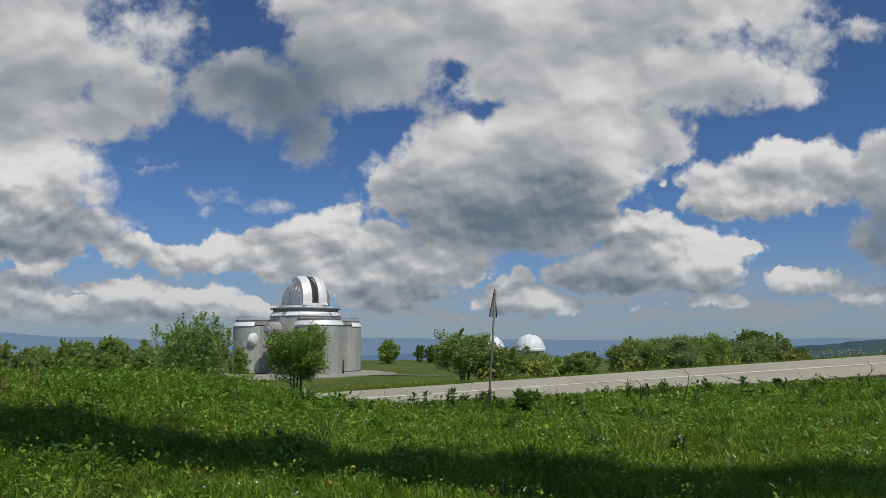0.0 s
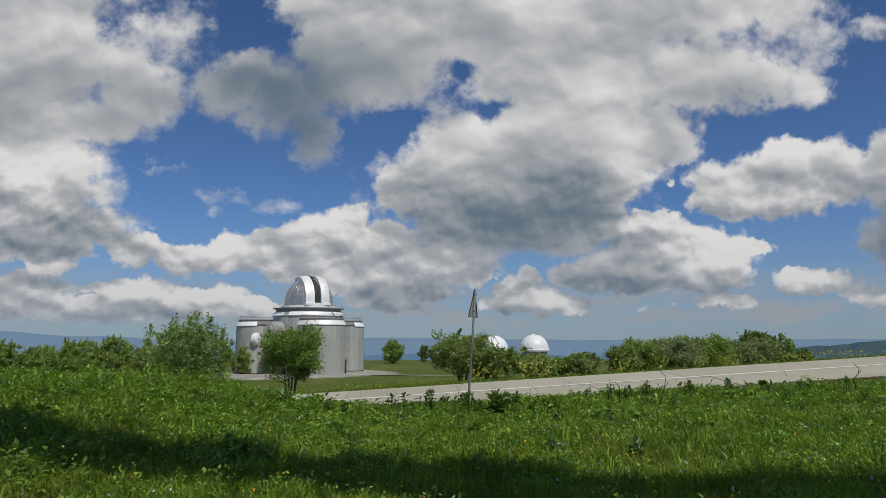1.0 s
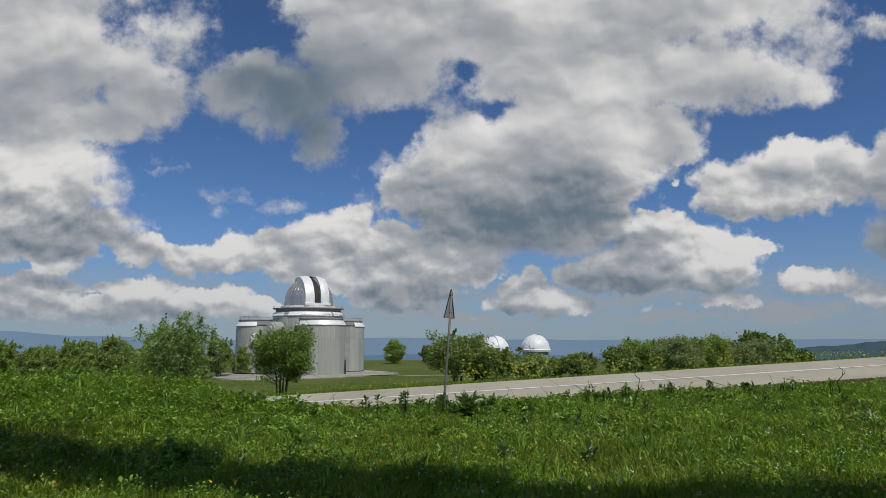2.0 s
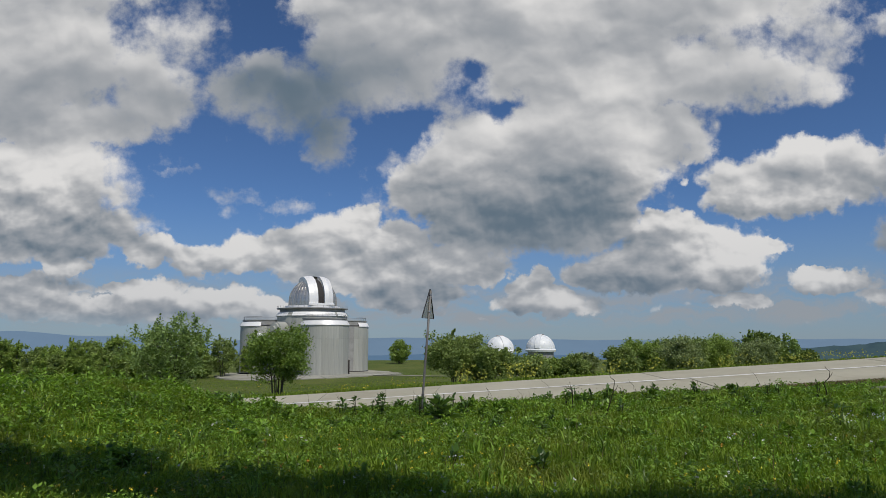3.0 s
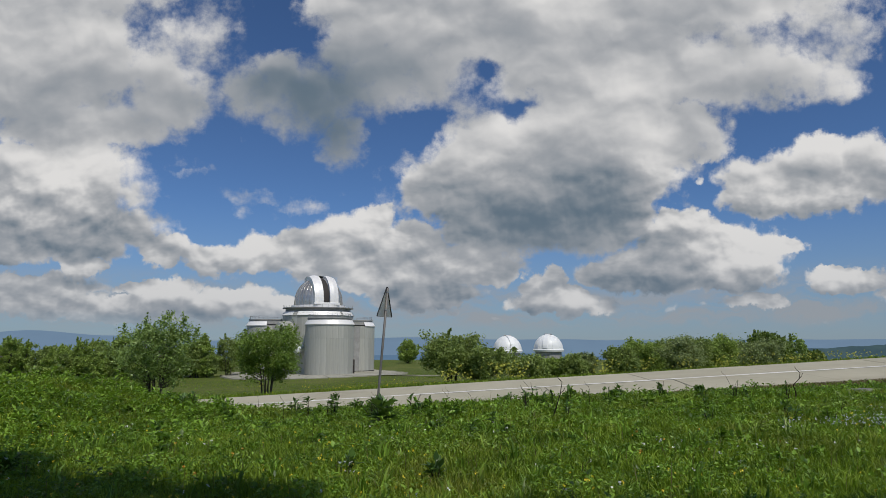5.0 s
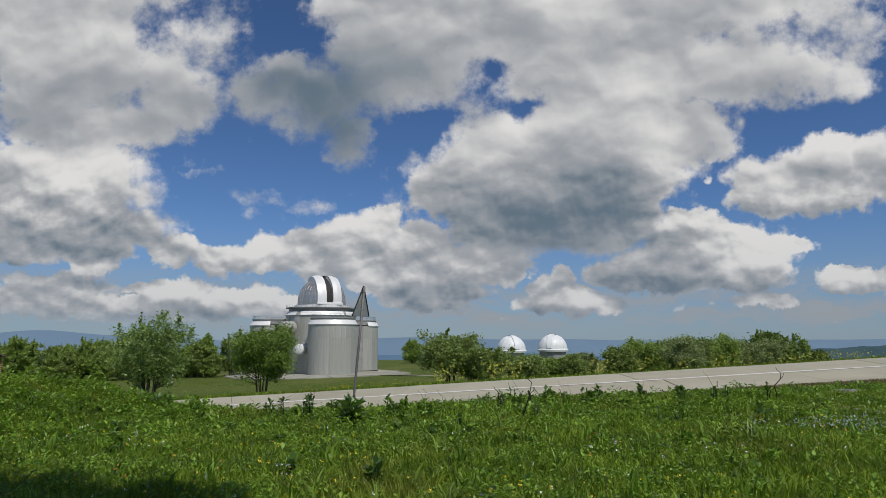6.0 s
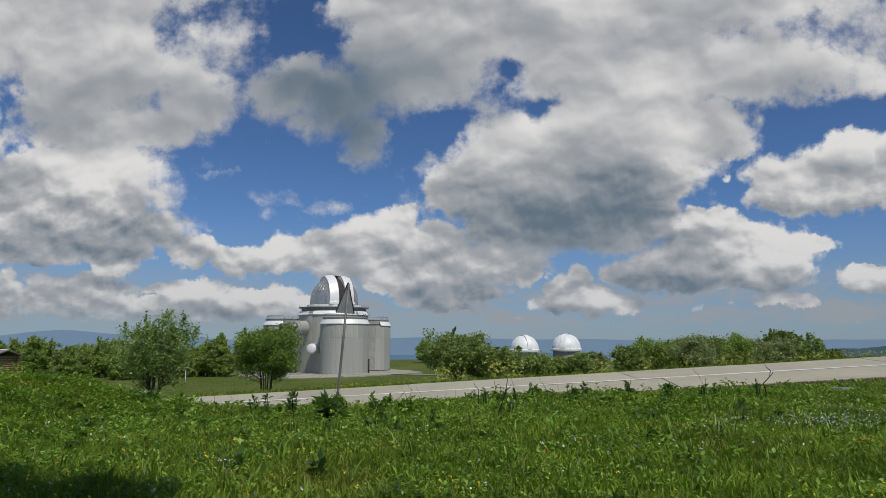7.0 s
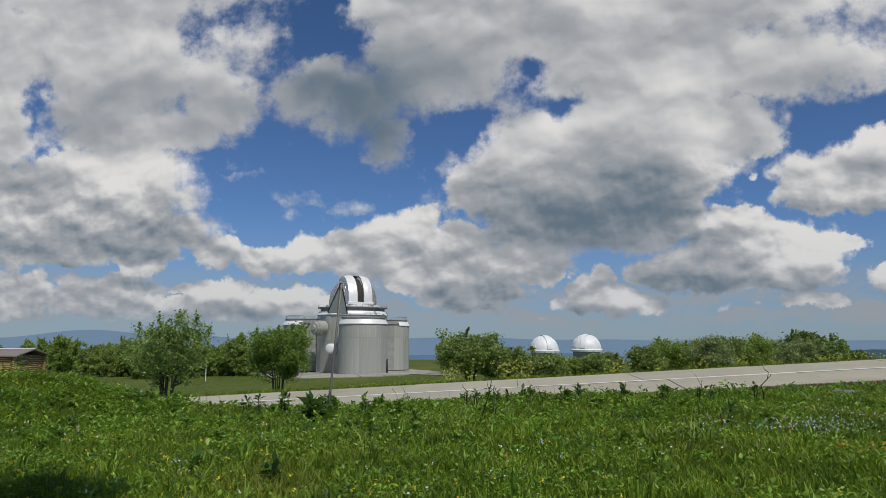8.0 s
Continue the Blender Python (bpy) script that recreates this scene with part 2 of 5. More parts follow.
    shade = g.math("MULTIPLY_ADD", lit_side, g.math("MULTIPLY_ADD", billow, -0.55, -0.1), shade)
    open_lit = g.ramp(dark, 0.1, 0.8, 1.0, 0.35)
    shade = g.math("MULTIPLY_ADD", swell, g.math("MULTIPLY", open_lit, -1.1), shade)
    # heaps low down: bright heads over grey, flat feet
    heaps = g.vmath("MULTIPLY", g.vmath("ADD", add_scaled(warp, (0.2, 0.14, 0), chart), (7.3, 2.1, 0)), (1.5, 2.5, 1))
    heads = g.math("SUBTRACT", g.noise(heaps, 1.0, 3.5, 0.5), g.noise(g.vmath("ADD", heaps, (0.1, 0.36, 0)), 1.0, 3.5, 0.5))
    shade = g.math("MULTIPLY_ADD", heads, g.math("MULTIPLY", g.math("MULTIPLY", billow, open_lit), -1.35), shade)
    shade = g.math("MULTIPLY_ADD", g.math("SUBTRACT", g.noise(layers, 0.5, 2.5, 0.45), 0.5), 0.9, shade)
    cloud = g.mix(g.ramp(shade, -0.2, 0.46), (7.15, 7.05, 6.95), (3.5, 3.66, 3.9))
    cloud = g.mix(g.ramp(shade, 0.3, 1.0), cloud, (1.15, 1.62, 2.1))
    sky = g.node("ShaderNodeTexSky")
    sky.sky_type, sky.sun_disc = "NISHITA", False
    sky.sun_elevation, sky.sun_rotation, sky.altitude = SUN_EL, SUN_AZ, 2000.0
    sky.air_density, sky.dust_density, sky.ozone_density = 1.0, 0.3, 2.5
    # haze low over the horizon softens the far clouds
    up_z = g.node("ShaderNodeSeparateXYZ", i0=d).outputs[2]
    haze = g.ramp(up_z, -0.03, 0.21, 0.72, 0.0)
    air = (1.8, 2.28, 2.95)
    clear = g.mix(haze, g.vmath("MULTIPLY", sky.outputs[0], (0.47, 0.62, 0.8)), air)
    cloud = g.mix(g.math("MULTIPLY", haze, 0.42), cloud, air)
    low = g.ramp(up_z, 0.0, 0.045, 0.15, 1.0)
    # a thin, streaky bank hangs in the haze over the hills
    streaks = g.noise(g.vmath("MULTIPLY", rough, (0.45, 2.4, 1)), 1.3, 6, 0.58)
    bank = g.math("MULTIPLY", g.ramp(streaks, 0.36, 0.64, 0.0, 0.8), g.math("MULTIPLY", g.ramp(up_z, 0.005, 0.03), g.ramp(up_z, 0.11, 0.05)))
    clear = g.mix(bank, clear, (3.0, 3.15, 3.4))
    out = g.mix(g.math("MULTIPLY", alpha, low), clear, cloud)
    bg = g.node("ShaderNodeBackground", Color=out, Strength=0.1)
    g.node("ShaderNodeOutputWorld", Surface=bg.outputs[0])


build_world()

# ---- materials ----
def material(name):
    m = bpy.data.materials.new(name)
    m.use_nodes = True
    g = Graph(m.node_tree)
    return m, g, m.node_tree.nodes["Principled BSDF"], g.node("ShaderNodeTexCoord").outputs["Object"]


def bumped(g, b, height, strength, distance):
    g.put(b, "Normal", g.node("ShaderNodeBump", Strength=strength, Distance=distance, Height=height).outputs[0])


def surface(name, a, b_col, scale, rough=0.8, metal=0.0, stain=None, bump=0.3, bump_d=0.01, stretch=(1, 1, 1)):
    """Two colours mixed by coarse and fine noise, with relief; stain: a third colour in blotches."""
    m, g, b, co = material(name)
    co = g.vmath("MULTIPLY", co, stretch)
    coarse, fine = g.noise(co, scale, 4), g.noise(co, scale * 9, 6, 0.65)
    rnd = g.node("ShaderNodeObjectInfo").outputs["Random"]
    f = g.math("ADD", g.math("MULTIPLY", coarse, 0.6), g.math("MULTIPLY", fine, 0.4))
    f = g.math("ADD", f, g.math("MULTIPLY", g.math("SUBTRACT", rnd, 0.5), 0.22))
    col = g.mix(g.ramp(f, 0.3, 0.7), a, b_col)
    if stain:
        col = g.mix(g.ramp(g.noise(co, scale * 0.45, 6, 0.7), 0.5, 0.72, 0.0, 0.75), col, stain)
    g.put(b, "Base Color", col)
    g.put(b, "Roughness", g.ramp(fine, 0.2, 0.8, rough - 0.1, min(1.0, rough + 0.08)))
    b.inputs["Metallic"].default_value = metal
    bumped(g, b, fine, bump, bump_d)
    return m


def leafy(name, dark, light, through_col, rough=0.5, patches=0.0, gloss=0.25, thin=0.38):
    """Leaves or blades: colour varies leaf by leaf, with light coming through."""
    m, g, b, co = material(name)
    rnd = g.node("ShaderNodeNewGeometry").outputs["Random Per Island"]
    f = g.math("MULTIPLY_ADD", rnd, 0.72, g.math("MULTIPLY", g.ramp(g.noise(co, 1.1, 5, 0.65), 0.32, 0.68), 0.42))
    col = g.mix(g.ramp(f, 0.15, 1.0), dark, light)
    if patches:
        pos = g.node("ShaderNodeNewGeometry").outputs["Position"]
        dry = g.math("MULTIPLY", g.ramp(g.noise(pos, 0.42, 5, 0.6), 0.5, 0.68), patches)
        col = g.mix(dry, col, (0.27, 0.24, 0.05))
        deep = g.math("MULTIPLY", g.ramp(g.noise(g.vmath("ADD", pos, (31, 7, 0)), 0.9, 4, 0.6), 0.5, 0.66), patches)
        col = g.mix(deep, col, (0.04, 0.085, 0.012))
    g.put(b, "Base Color", col)
    b.inputs["Roughness"].default_value = rough
    b.inputs["Specular IOR Level"].default_value = gloss
    tr = g.node("ShaderNodeBsdfTranslucent", Color=(*through_col, 1))
    mx = g.node("ShaderNodeMixShader", i0=thin, i1=b.outputs[0], i2=tr.outputs[0])
    g.t.links.new(mx.outputs[0], g.t.nodes["Material Output"].inputs[0])
    return m


def plain(name, col, rough=0.5, metal=0.0, bump=0.0):
    m, g, b, co = material(name)
    n = g.noise(co, 6.0, 6, 0.65)
    g.put(b, "Base Color", g.mix(g.ramp(n, 0.25, 0.75), [c * 0.86 for c in col], [min(1, c * 1.1) for c in col]))
    b.inputs["Roughness"].default_value, b.inputs["Metallic"].default_value = rough, metal
    if bump:
        bumped(g, b, n, bump, 0.01)
    return m


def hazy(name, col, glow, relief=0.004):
    """Land seen through many kilometres of air: the lit haze is put in as emission."""
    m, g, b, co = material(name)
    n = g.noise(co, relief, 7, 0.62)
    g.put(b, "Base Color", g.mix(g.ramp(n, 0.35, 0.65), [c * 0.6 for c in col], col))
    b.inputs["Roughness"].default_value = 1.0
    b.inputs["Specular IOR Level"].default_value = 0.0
    # even glow in place of air haze; the hills themselves give no light
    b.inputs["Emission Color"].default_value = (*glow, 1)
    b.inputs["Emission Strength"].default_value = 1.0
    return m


def ground_material():
    m, g, b, co = material("meadow_soil")
    big, mid, fine = g.noise(co, 0.09, 5, 0.6), g.noise(co, 0.9, 6, 0.65), g.noise(co, 9.0, 6, 0.7)
    f = g.math("ADD", g.math("MULTIPLY", mid, 0.5), g.math("MULTIPLY", fine, 0.5))
    col = g.mix(g.ramp(f, 0.35, 0.65), (0.05, 0.075, 0.012), (0.12, 0.155, 0.03))
    col = g.mix(g.ramp(big, 0.45, 0.66, 0.0, 0.6), col, (0.14, 0.15, 0.04))
    g.put(b, "Base Color", col)
    b.inputs["Roughness"].default_value = 0.9
    b.inputs["Specular IOR Level"].default_value = 0.15
    bumped(g, b, f, 0.8, 0.12)
    return m


M_GROUND = ground_material()
M_ROAD = surface("worn_concrete", (0.36, 0.335, 0.245), (0.44, 0.41, 0.305), 0.55, 0.85, stain=(0.31, 0.275, 0.195), bump=0.25)
M_JOINT = plain("tar_joint", (0.15, 0.135, 0.11), 0.9)
M_LINE = surface("worn_white_paint", (0.72, 0.71, 0.66), (0.85, 0.84, 0.8), 1.6, 0.7, stain=(0.55, 0.52, 0.45))
M_GRASS = leafy("grass_blades", (0.045, 0.085, 0.008), (0.29, 0.41, 0.042), (0.28, 0.425, 0.028), patches=0.5)
M_WEED = leafy("weed_leaves", (0.028, 0.068, 0.007), (0.275, 0.455, 0.055), (0.24, 0.42, 0.028), 0.44, 0.28, 0.34, 0.3)
M_DOCK = leafy("dock_leaves", (0.03, 0.07, 0.014), (0.13, 0.24, 0.05), (0.14, 0.26, 0.03), 0.42, 0.0, 0.5, 0.28)
M_DRY = leafy("dry_stalks", (0.12, 0.09, 0.045), (0.26, 0.21, 0.1), (0.2, 0.16, 0.08))
M_DARKSTALK = leafy("dark_stalks", (0.02, 0.024, 0.014), (0.06, 0.05, 0.03), (0.05, 0.04, 0.02))
M_YELLOW = plain("yellow_petals", (0.75, 0.6, 0.03), 0.6)
M_BLOOM = plain("pale_yellow_bloom", (0.5, 0.5, 0.07), 0.6)
M_WHITE_P = plain("white_petals", (0.75, 0.75, 0.7), 0.6)
M_BLUE = plain("blue_petals", (0.6, 0.63, 0.68), 0.6)
M_ORANGE = plain("orange_petals", (0.62, 0.33, 0.04), 0.6)
M_LEAF_A = leafy("willow_leaves", (0.07, 0.125, 0.02), (0.27, 0.39, 0.075), (0.27, 0.4, 0.05), 0.42, 0.0, 0.5)
M_LEAF_B = leafy("rowan_leaves", (0.085, 0.14, 0.032), (0.33, 0.45, 0.14), (0.3, 0.43, 0.08), 0.42, 0.0, 0.5)
M_LEAF_C = leafy("birch_leaves", (0.115, 0.165, 0.045), (0.34, 0.43, 0.13), (0.32, 0.42, 0.09))
M_LEAF_D = leafy("dark_leaves", (0.07, 0.115, 0.026), (0.22, 0.31, 0.08), (0.23, 0.32, 0.05))
M_LEAF_E = leafy("grey_green_leaves", (0.14, 0.18, 0.075), (0.38, 0.46, 0.2), (0.35, 0.43, 0.13))
M_BARK = surface("grey_bark", (0.06, 0.05, 0.04), (0.14, 0.12, 0.1), 6, 0.9, bump=0.6)
M_METAL = surface("weathered_aluminium", (0.40, 0.40, 0.355), (0.53, 0.53, 0.475), 0.35, 0.5, 0.22, stain=(0.29, 0.295, 0.265), bump=0.08, stretch=(2.2, 2.2, 0.18))
M_BRIGHT = surface("bright_aluminium", (0.8, 0.79, 0.765), (0.9, 0.89, 0.865), 0.6, 0.4, 0.12, bump=0.08)
M_DOME = surface("dome_aluminium", (0.42, 0.41, 0.385), (0.62, 0.61, 0.585), 0.5, 0.34, 0.75, stain=(0.34, 0.33, 0.31), bump=0.08)
M_DARKGAP = plain("dark_interior", (0.035, 0.03, 0.028), 0.8)
M_GREYTRIM = surface("grey_parapet", (0.26, 0.26, 0.25), (0.36, 0.36, 0.35), 1.2, 0.7)
M_STEEL = plain("galvanised_steel", (0.34, 0.35, 0.36), 0.5, 0.6)
M_POST = surface("weathered_post", (0.13, 0.125, 0.12), (0.21, 0.2, 0.19), 4.0, 0.65, 0.3)
M_RED = leafy("reddish_stems", (0.14, 0.06, 0.04), (0.28, 0.15, 0.1), (0.2, 0.1, 0.06))
M_LEAF_FAR = leafy("far_leaves", (0.17, 0.235, 0.055), (0.36, 0.48, 0.11), (0.34, 0.47, 0.085))
M_APRON = surface("cracked_apron_concrete", (0.25, 0.24, 0.19), (0.4, 0.385, 0.32), 0.8, 0.9, stain=(0.15, 0.16, 0.09), bump=0.5)
M_WHITE = surface("white_dome_paint", (0.74, 0.76, 0.76), (0.82, 0.83, 0.82), 0.8, 0.45)
M_LOG = surface("brown_logs", (0.3, 0.18, 0.09), (0.48, 0.31, 0.17), 2.0, 0.8, bump=0.6, stretch=(0.3, 3, 3))
M_ROOF = surface("grey_brown_roof", (0.16, 0.13, 0.12), (0.24, 0.2, 0.19), 1.0, 0.7)
M_BLACK = plain("black_paint", (0.02, 0.02, 0.021), 0.6, 0.0, 0.3)
M_SIGN = surface("sign_back_metal", (0.28, 0.31, 0.3), (0.38, 0.41, 0.4), 3.0, 0.55, 0.4)
M_SOIL = surface("crumbled_soil", (0.07, 0.035, 0.018), (0.16, 0.075, 0.035), 9.0, 0.95, stain=(0.03, 0.02, 0.014), bump=0.8, bump_d=0.03)
M_STONE = surface("grey_stone", (0.15, 0.145, 0.13), (0.25, 0.24, 0.22), 2.0, 0.9, bump=0.7)


# ---- mesh helpers ----
def obj(name, verts, faces, mat, parent=None, label="", smooth=False):
    me = bpy.data.meshes.new(name)
    me.from_pydata([tuple(v) for v in verts], [], faces)
    me.materials.append(mat)
    if smooth:
        me.polygons.foreach_set("use_smooth", [True] * len(me.polygons))
    me.update()
    ob = new(name, me)
    ob.parent = parent
    return tagged(ob, label)


def share(name, me, m, parent):
    ob = new(name, me)
    ob.parent, ob.matrix_basis = parent, m
    return ob


def part(name, bm, mat, parent, label="", smooth=False, shift=None):
    me = bpy.data.meshes.new(name)
    bmesh.ops.recalc_face_normals(bm, faces=bm.faces)
    bm.to_mesh(me)
    bm.free()
    me.materials.append(mat)
    if smooth:
        me.polygons.foreach_set("use_smooth", [True] * len(me.polygons))
    ob = new(name, me)
    ob.parent = parent
    if shift is not None:
        ob.matrix_basis = shift
    return tagged(ob, label)


def thing(name, at, label, category, group="", kind=""):
    ob = new(name)
    ob.location = at
    ob.empty_display_size = 0.2
    return tagged(ob, label, category, group, kind)


def box(sx, sy, sz, at=(0, 0, 0), bevel=0.0, bm=None):
    """A box on its base centre, with rounded edges; adds to bm when one is given."""
    b = bmesh.new()
    bmesh.ops.create_cube(b, size=1.0, matrix=Matrix.Translation(Vector(at) + Vector((0, 0, sz / 2))) @ Matrix.Diagonal((sx, sy, sz, 1)))
    if bevel:
        bmesh.ops.bevel(b, geom=b.edges[:], offset=bevel, segments=1, affect="EDGES", profile=0.5)
    if bm is None:
        return b
    me = bpy.data.meshes.new("tmp")
    b.to_mesh(me)
    bm.from_mesh(me)
    b.free()
    bpy.data.meshes.remove(me)
    return bm


def lathe(profile, n=64, a0=0.0, a1=2 * math.pi):
    """A surface of revolution round z from (radius, height) pairs."""
    full = abs(a1 - a0 - 2 * math.pi) < 1e-6
    m = n if full else n + 1
    verts, faces = [], []
    for i in range(m):
        a = a0 + (a1 - a0) * i / n
        verts += [(r * math.cos(a), r * math.sin(a), z) for r, z in profile]
    k = len(profile)
    for i in range(n):
        j = (i + 1) % m
        for p in range(k - 1):
            faces.append((i * k + p, j * k + p, j * k + p + 1, i * k + p + 1))
    return verts, faces


def lathe_bm(profile, n=64, a0=0.0, a1=2 * math.pi):
    v, f = lathe(profile, n, a0, a1)
    bm = bmesh.new()
    vs = [bm.verts.new(p) for p in v]
    for q in f:
        try:
            bm.faces.new([vs[i] for i in q])
        except ValueError:
            pass
    bmesh.ops.remove_doubles(bm, verts=bm.verts, dist=1e-4)
    return bm


class Tubes:
    """Many tapered tubes in one mesh."""

    def __init__(self):
        self.v, self.f = [], []

    def add(self, pts, radii, n=6):
        base = len(self.v)
        for i, p in enumerate(pts):
            p = Vector(p)
            d = (Vector(pts[min(i + 1, len(pts) - 1)]) - Vector(pts[max(i - 1, 0)])).normalized()
            s = d.cross(Vector((0.3, 0.9, 0.2))).normalized()
            u = d.cross(s)
            for k in range(n):
                a = 2 * math.pi * k / n
                self.v.append(p + (s * math.cos(a) + u * math.sin(a)) * radii[i])
        for i in range(len(pts) - 1):
            for k in range(n):
                a, b = base + i * n + k, base + i * n + (k + 1) % n
                self.f.append((a, b, b + n, a + n))
        self.f.append(tuple(base + k for k in range(n))[::-1])
        self.f.append(tuple(base + (len(pts) - 1) * n + k for k in range(n)))


def fast_mesh(name, verts, quads, tris, mat):
    """A mesh from numpy arrays of points, quads and triangles."""
    me = bpy.data.meshes.new(name)
    nq, nt = len(quads), len(tris)
    me.vertices.add(len(verts))
    me.vertices.foreach_set("co", np.asarray(verts, dtype=np.float32).ravel())
    loops = np.concatenate([np.asarray(quads, dtype=np.int32).ravel(), np.asarray(tris, dtype=np.int32).ravel()])
    me.loops.add(len(loops))
    me.loops.foreach_set("vertex_index", loops)
    me.polygons.add(nq + nt)
    me.polygons.foreach_set("loop_start", np.concatenate([np.arange(nq) * 4, nq * 4 + np.arange(nt) * 3]).astype(np.int32))
    me.materials.append(mat)
    me.update(calc_edges=True)
    me.validate()
    return me


def leaf_mesh(name, rng, centres, size, mat, droop=0.0, long=1.7):
    """Small pointed leaves, each a folded pair of triangles, at the centres."""
    n = len(centres)
    d = rng.normal(size=(n, 3))
    d[:, 2] = d[:, 2] * 0.7 - droop
    d /= np.linalg.norm(d, axis=1)[:, None]
    s = np.cross(d, rng.normal(size=(n, 3)))
    s /= np.linalg.norm(s, axis=1)[:, None]
    k = (size * rng.uniform(0.6, 1.35, n))[:, None]
    nrm = np.cross(d, s)
    v = np.stack([centres - d * k * long * 0.5, centres + s * k * 0.5 + nrm * k * 0.12, centres + d * k * long * 0.5, centres - s * k * 0.5 + nrm * k * 0.12], axis=1).reshape(-1, 3)
    b = np.arange(n)[:, None] * 4
    return fast_mesh(name, v, np.zeros((0, 4), int), np.concatenate([b + np.array([[0, 1, 2]]), b + np.array([[0, 2, 3]])]), mat)


# ---- the lie of the land ----
ROAD_Y0, ROAD_Y1, ROAD_MID = 22.4, 28.65, 25.6


def soft(a, b, v):
    t = np.clip((v - a) / (b - a), 0, 1)
    return t * t * (3 - 2 * t)


def road_z(x, y):
    xs = np.where(x > 20, 20 + 12 * np.tanh((x - 20) / 12), np.where(x < -40, -40 + 10 * np.tanh((x + 40) / 10), x))
    return -1.52 + 0.063 * xs + 0.04 * y


def mound(x, y):
    return 0.82 * soft(-2.0, -5.8, x) * soft(4.5, 13.0, y) * soft(22.0, 15.0, y)


def land(x, y):
    x, y = np.asarray(x, float), np.asarray(y, float)
    near = 0.05 + 0.02 * np.clip(x, -20, 25) * (x > 0) + mound(x, y) - 0.24 * soft(8.5, 15.5, y) * soft(7.0, 1.0, x) + 0.04 * np.sin(x * 1.3 + 0.5) * np.sin(y * 1.1) + 0.025 * np.sin(x * 3.9 + y * 1.7) * np.sin(y * 4.3 - x * 0.9)
    verge = road_z(x, ROAD_Y0) - 0.03
    k = soft(16.6, 21.8, y)
    front = near * (1 - k) + verge * k
    d = np.maximum(y - ROAD_Y1, 0)
    r20 = road_z(x, ROAD_Y1) + 0.376
    back = -0.376 + r20 * np.exp(-d / 60) - 3.85 * np.tanh(d / 66) - 0.003 * d - 0.03
    back = back + 0.12 * np.sin(x * 0.21 + 1) * np.sin(y * 0.17) * soft(3, 20, d)
    back = back - 0.6 * soft(-5, -14, x) * soft(1, 9, d) * soft(70, 30, d)
    bed = road_z(x, y) - 0.12
    z = np.where(y < ROAD_Y0 - 0.15, front, np.where(y < ROAD_Y1 + 0.15, bed, back))
    r = np.hypot(x, y - 60)
    return z - 190 * soft(150, 900, r)


def land_at(x, y):
    return float(land(x, y))


def spread(lo, hi, step, reach, n):
    inner = np.arange(lo, hi + 1e-6, step)
    k = np.linspace(0, 1, n + 1)[1:]
    out = step * 1.2 * n * k + (reach - step * 1.2 * n) * k ** 3.5
    return np.concatenate([lo - out[::-1], inner, hi + out])


def build_ground():
    xs = spread(-16, 26, 0.5, 4500, 60)
    ys = np.unique(np.concatenate([spread(-4, 40, 0.5, 4500, 60), [ROAD_Y0 - 0.16, ROAD_Y0 - 0.14, ROAD_Y1 + 0.14, ROAD_Y1 + 0.16]]))
    gx, gy = np.meshgrid(xs, ys)
    v = np.stack([gx, gy, land(gx, gy)], axis=-1).reshape(-1, 3)
    nx, ny = len(xs), len(ys)
    i = (np.arange(ny - 1)[:, None] * nx + np.arange(nx - 1)[None]).reshape(-1, 1)
    me = fast_mesh("ground", v, i + np.array([[0, 1, nx + 1, nx]]), np.zeros((0, 3), int), M_GROUND)
    me.polygons.foreach_set("use_smooth", [True] * len(me.polygons))
    tagged(new("ground", me), "green hilltop meadow sloping down past the road", "ground", kind="structure")


build_ground()


def ridge(name, label, radius, az0, az1, crest, mat, depth=500, n=160, foot=-230):
    """A range of hills round the horizon: front slope, crest and back slope."""
    rows = []
    for i in range(n + 1):
        az = radians(az0 + (az1 - az0) * i / n)
        h = crest(az0 + (az1 - az0) * i / n)
        for k, (dr, f) in enumerate(((-depth, 0.0), (-depth * 0.5, 0.5), (-depth * 0.2, 0.85), (0, 1.0), (depth * 0.35, 0.8), (depth, 0.0))):
            wob = noise.noise((i * 0.21, k * 1.7, radius * 0.01)) * 0.12 * (f > 0) * (f < 1)
            r = radius + dr
            rows.append((r * math.sin(az), r * math.cos(az), foot + (h - foot) * (f + wob)))
    faces = [(i * 6 + k, i * 6 + k + 1, i * 6 + k + 7, i * 6 + k + 6) for i in range(n) for k in range(5)]
    tagged(obj(name, rows, faces, mat, smooth=True), label, "hills", kind="structure")


def crest_far(az):
    return -1 + 9 * noise.noise((az * 0.11, 3.1, 0)) + 4 * noise.noise((az * 0.33, 8.2, 0)) + 48 * math.exp(-((az + 35) / 4.5) ** 2) + 22 * math.exp(-((az + 27) / 3) ** 2) + 16 * math.exp(-((az + 5) / 5) ** 2)


def crest_mid(az):
    return -70 + 12 * noise.noise((az * 0.14, 1.1, 0)) + 8 * noise.noise((az * 0.5, 5.2, 0))


def crest_right(az):
    return -75 + 54 * float(soft(16, 27, az)) + 22 * float(soft(26, 35, az)) + 22 * float(soft(34, 50, az)) + 5 * noise.noise((az * 0.5, 2.2, 0)) + 2.0 * noise.noise((az * 2.2, 7.7, 0))


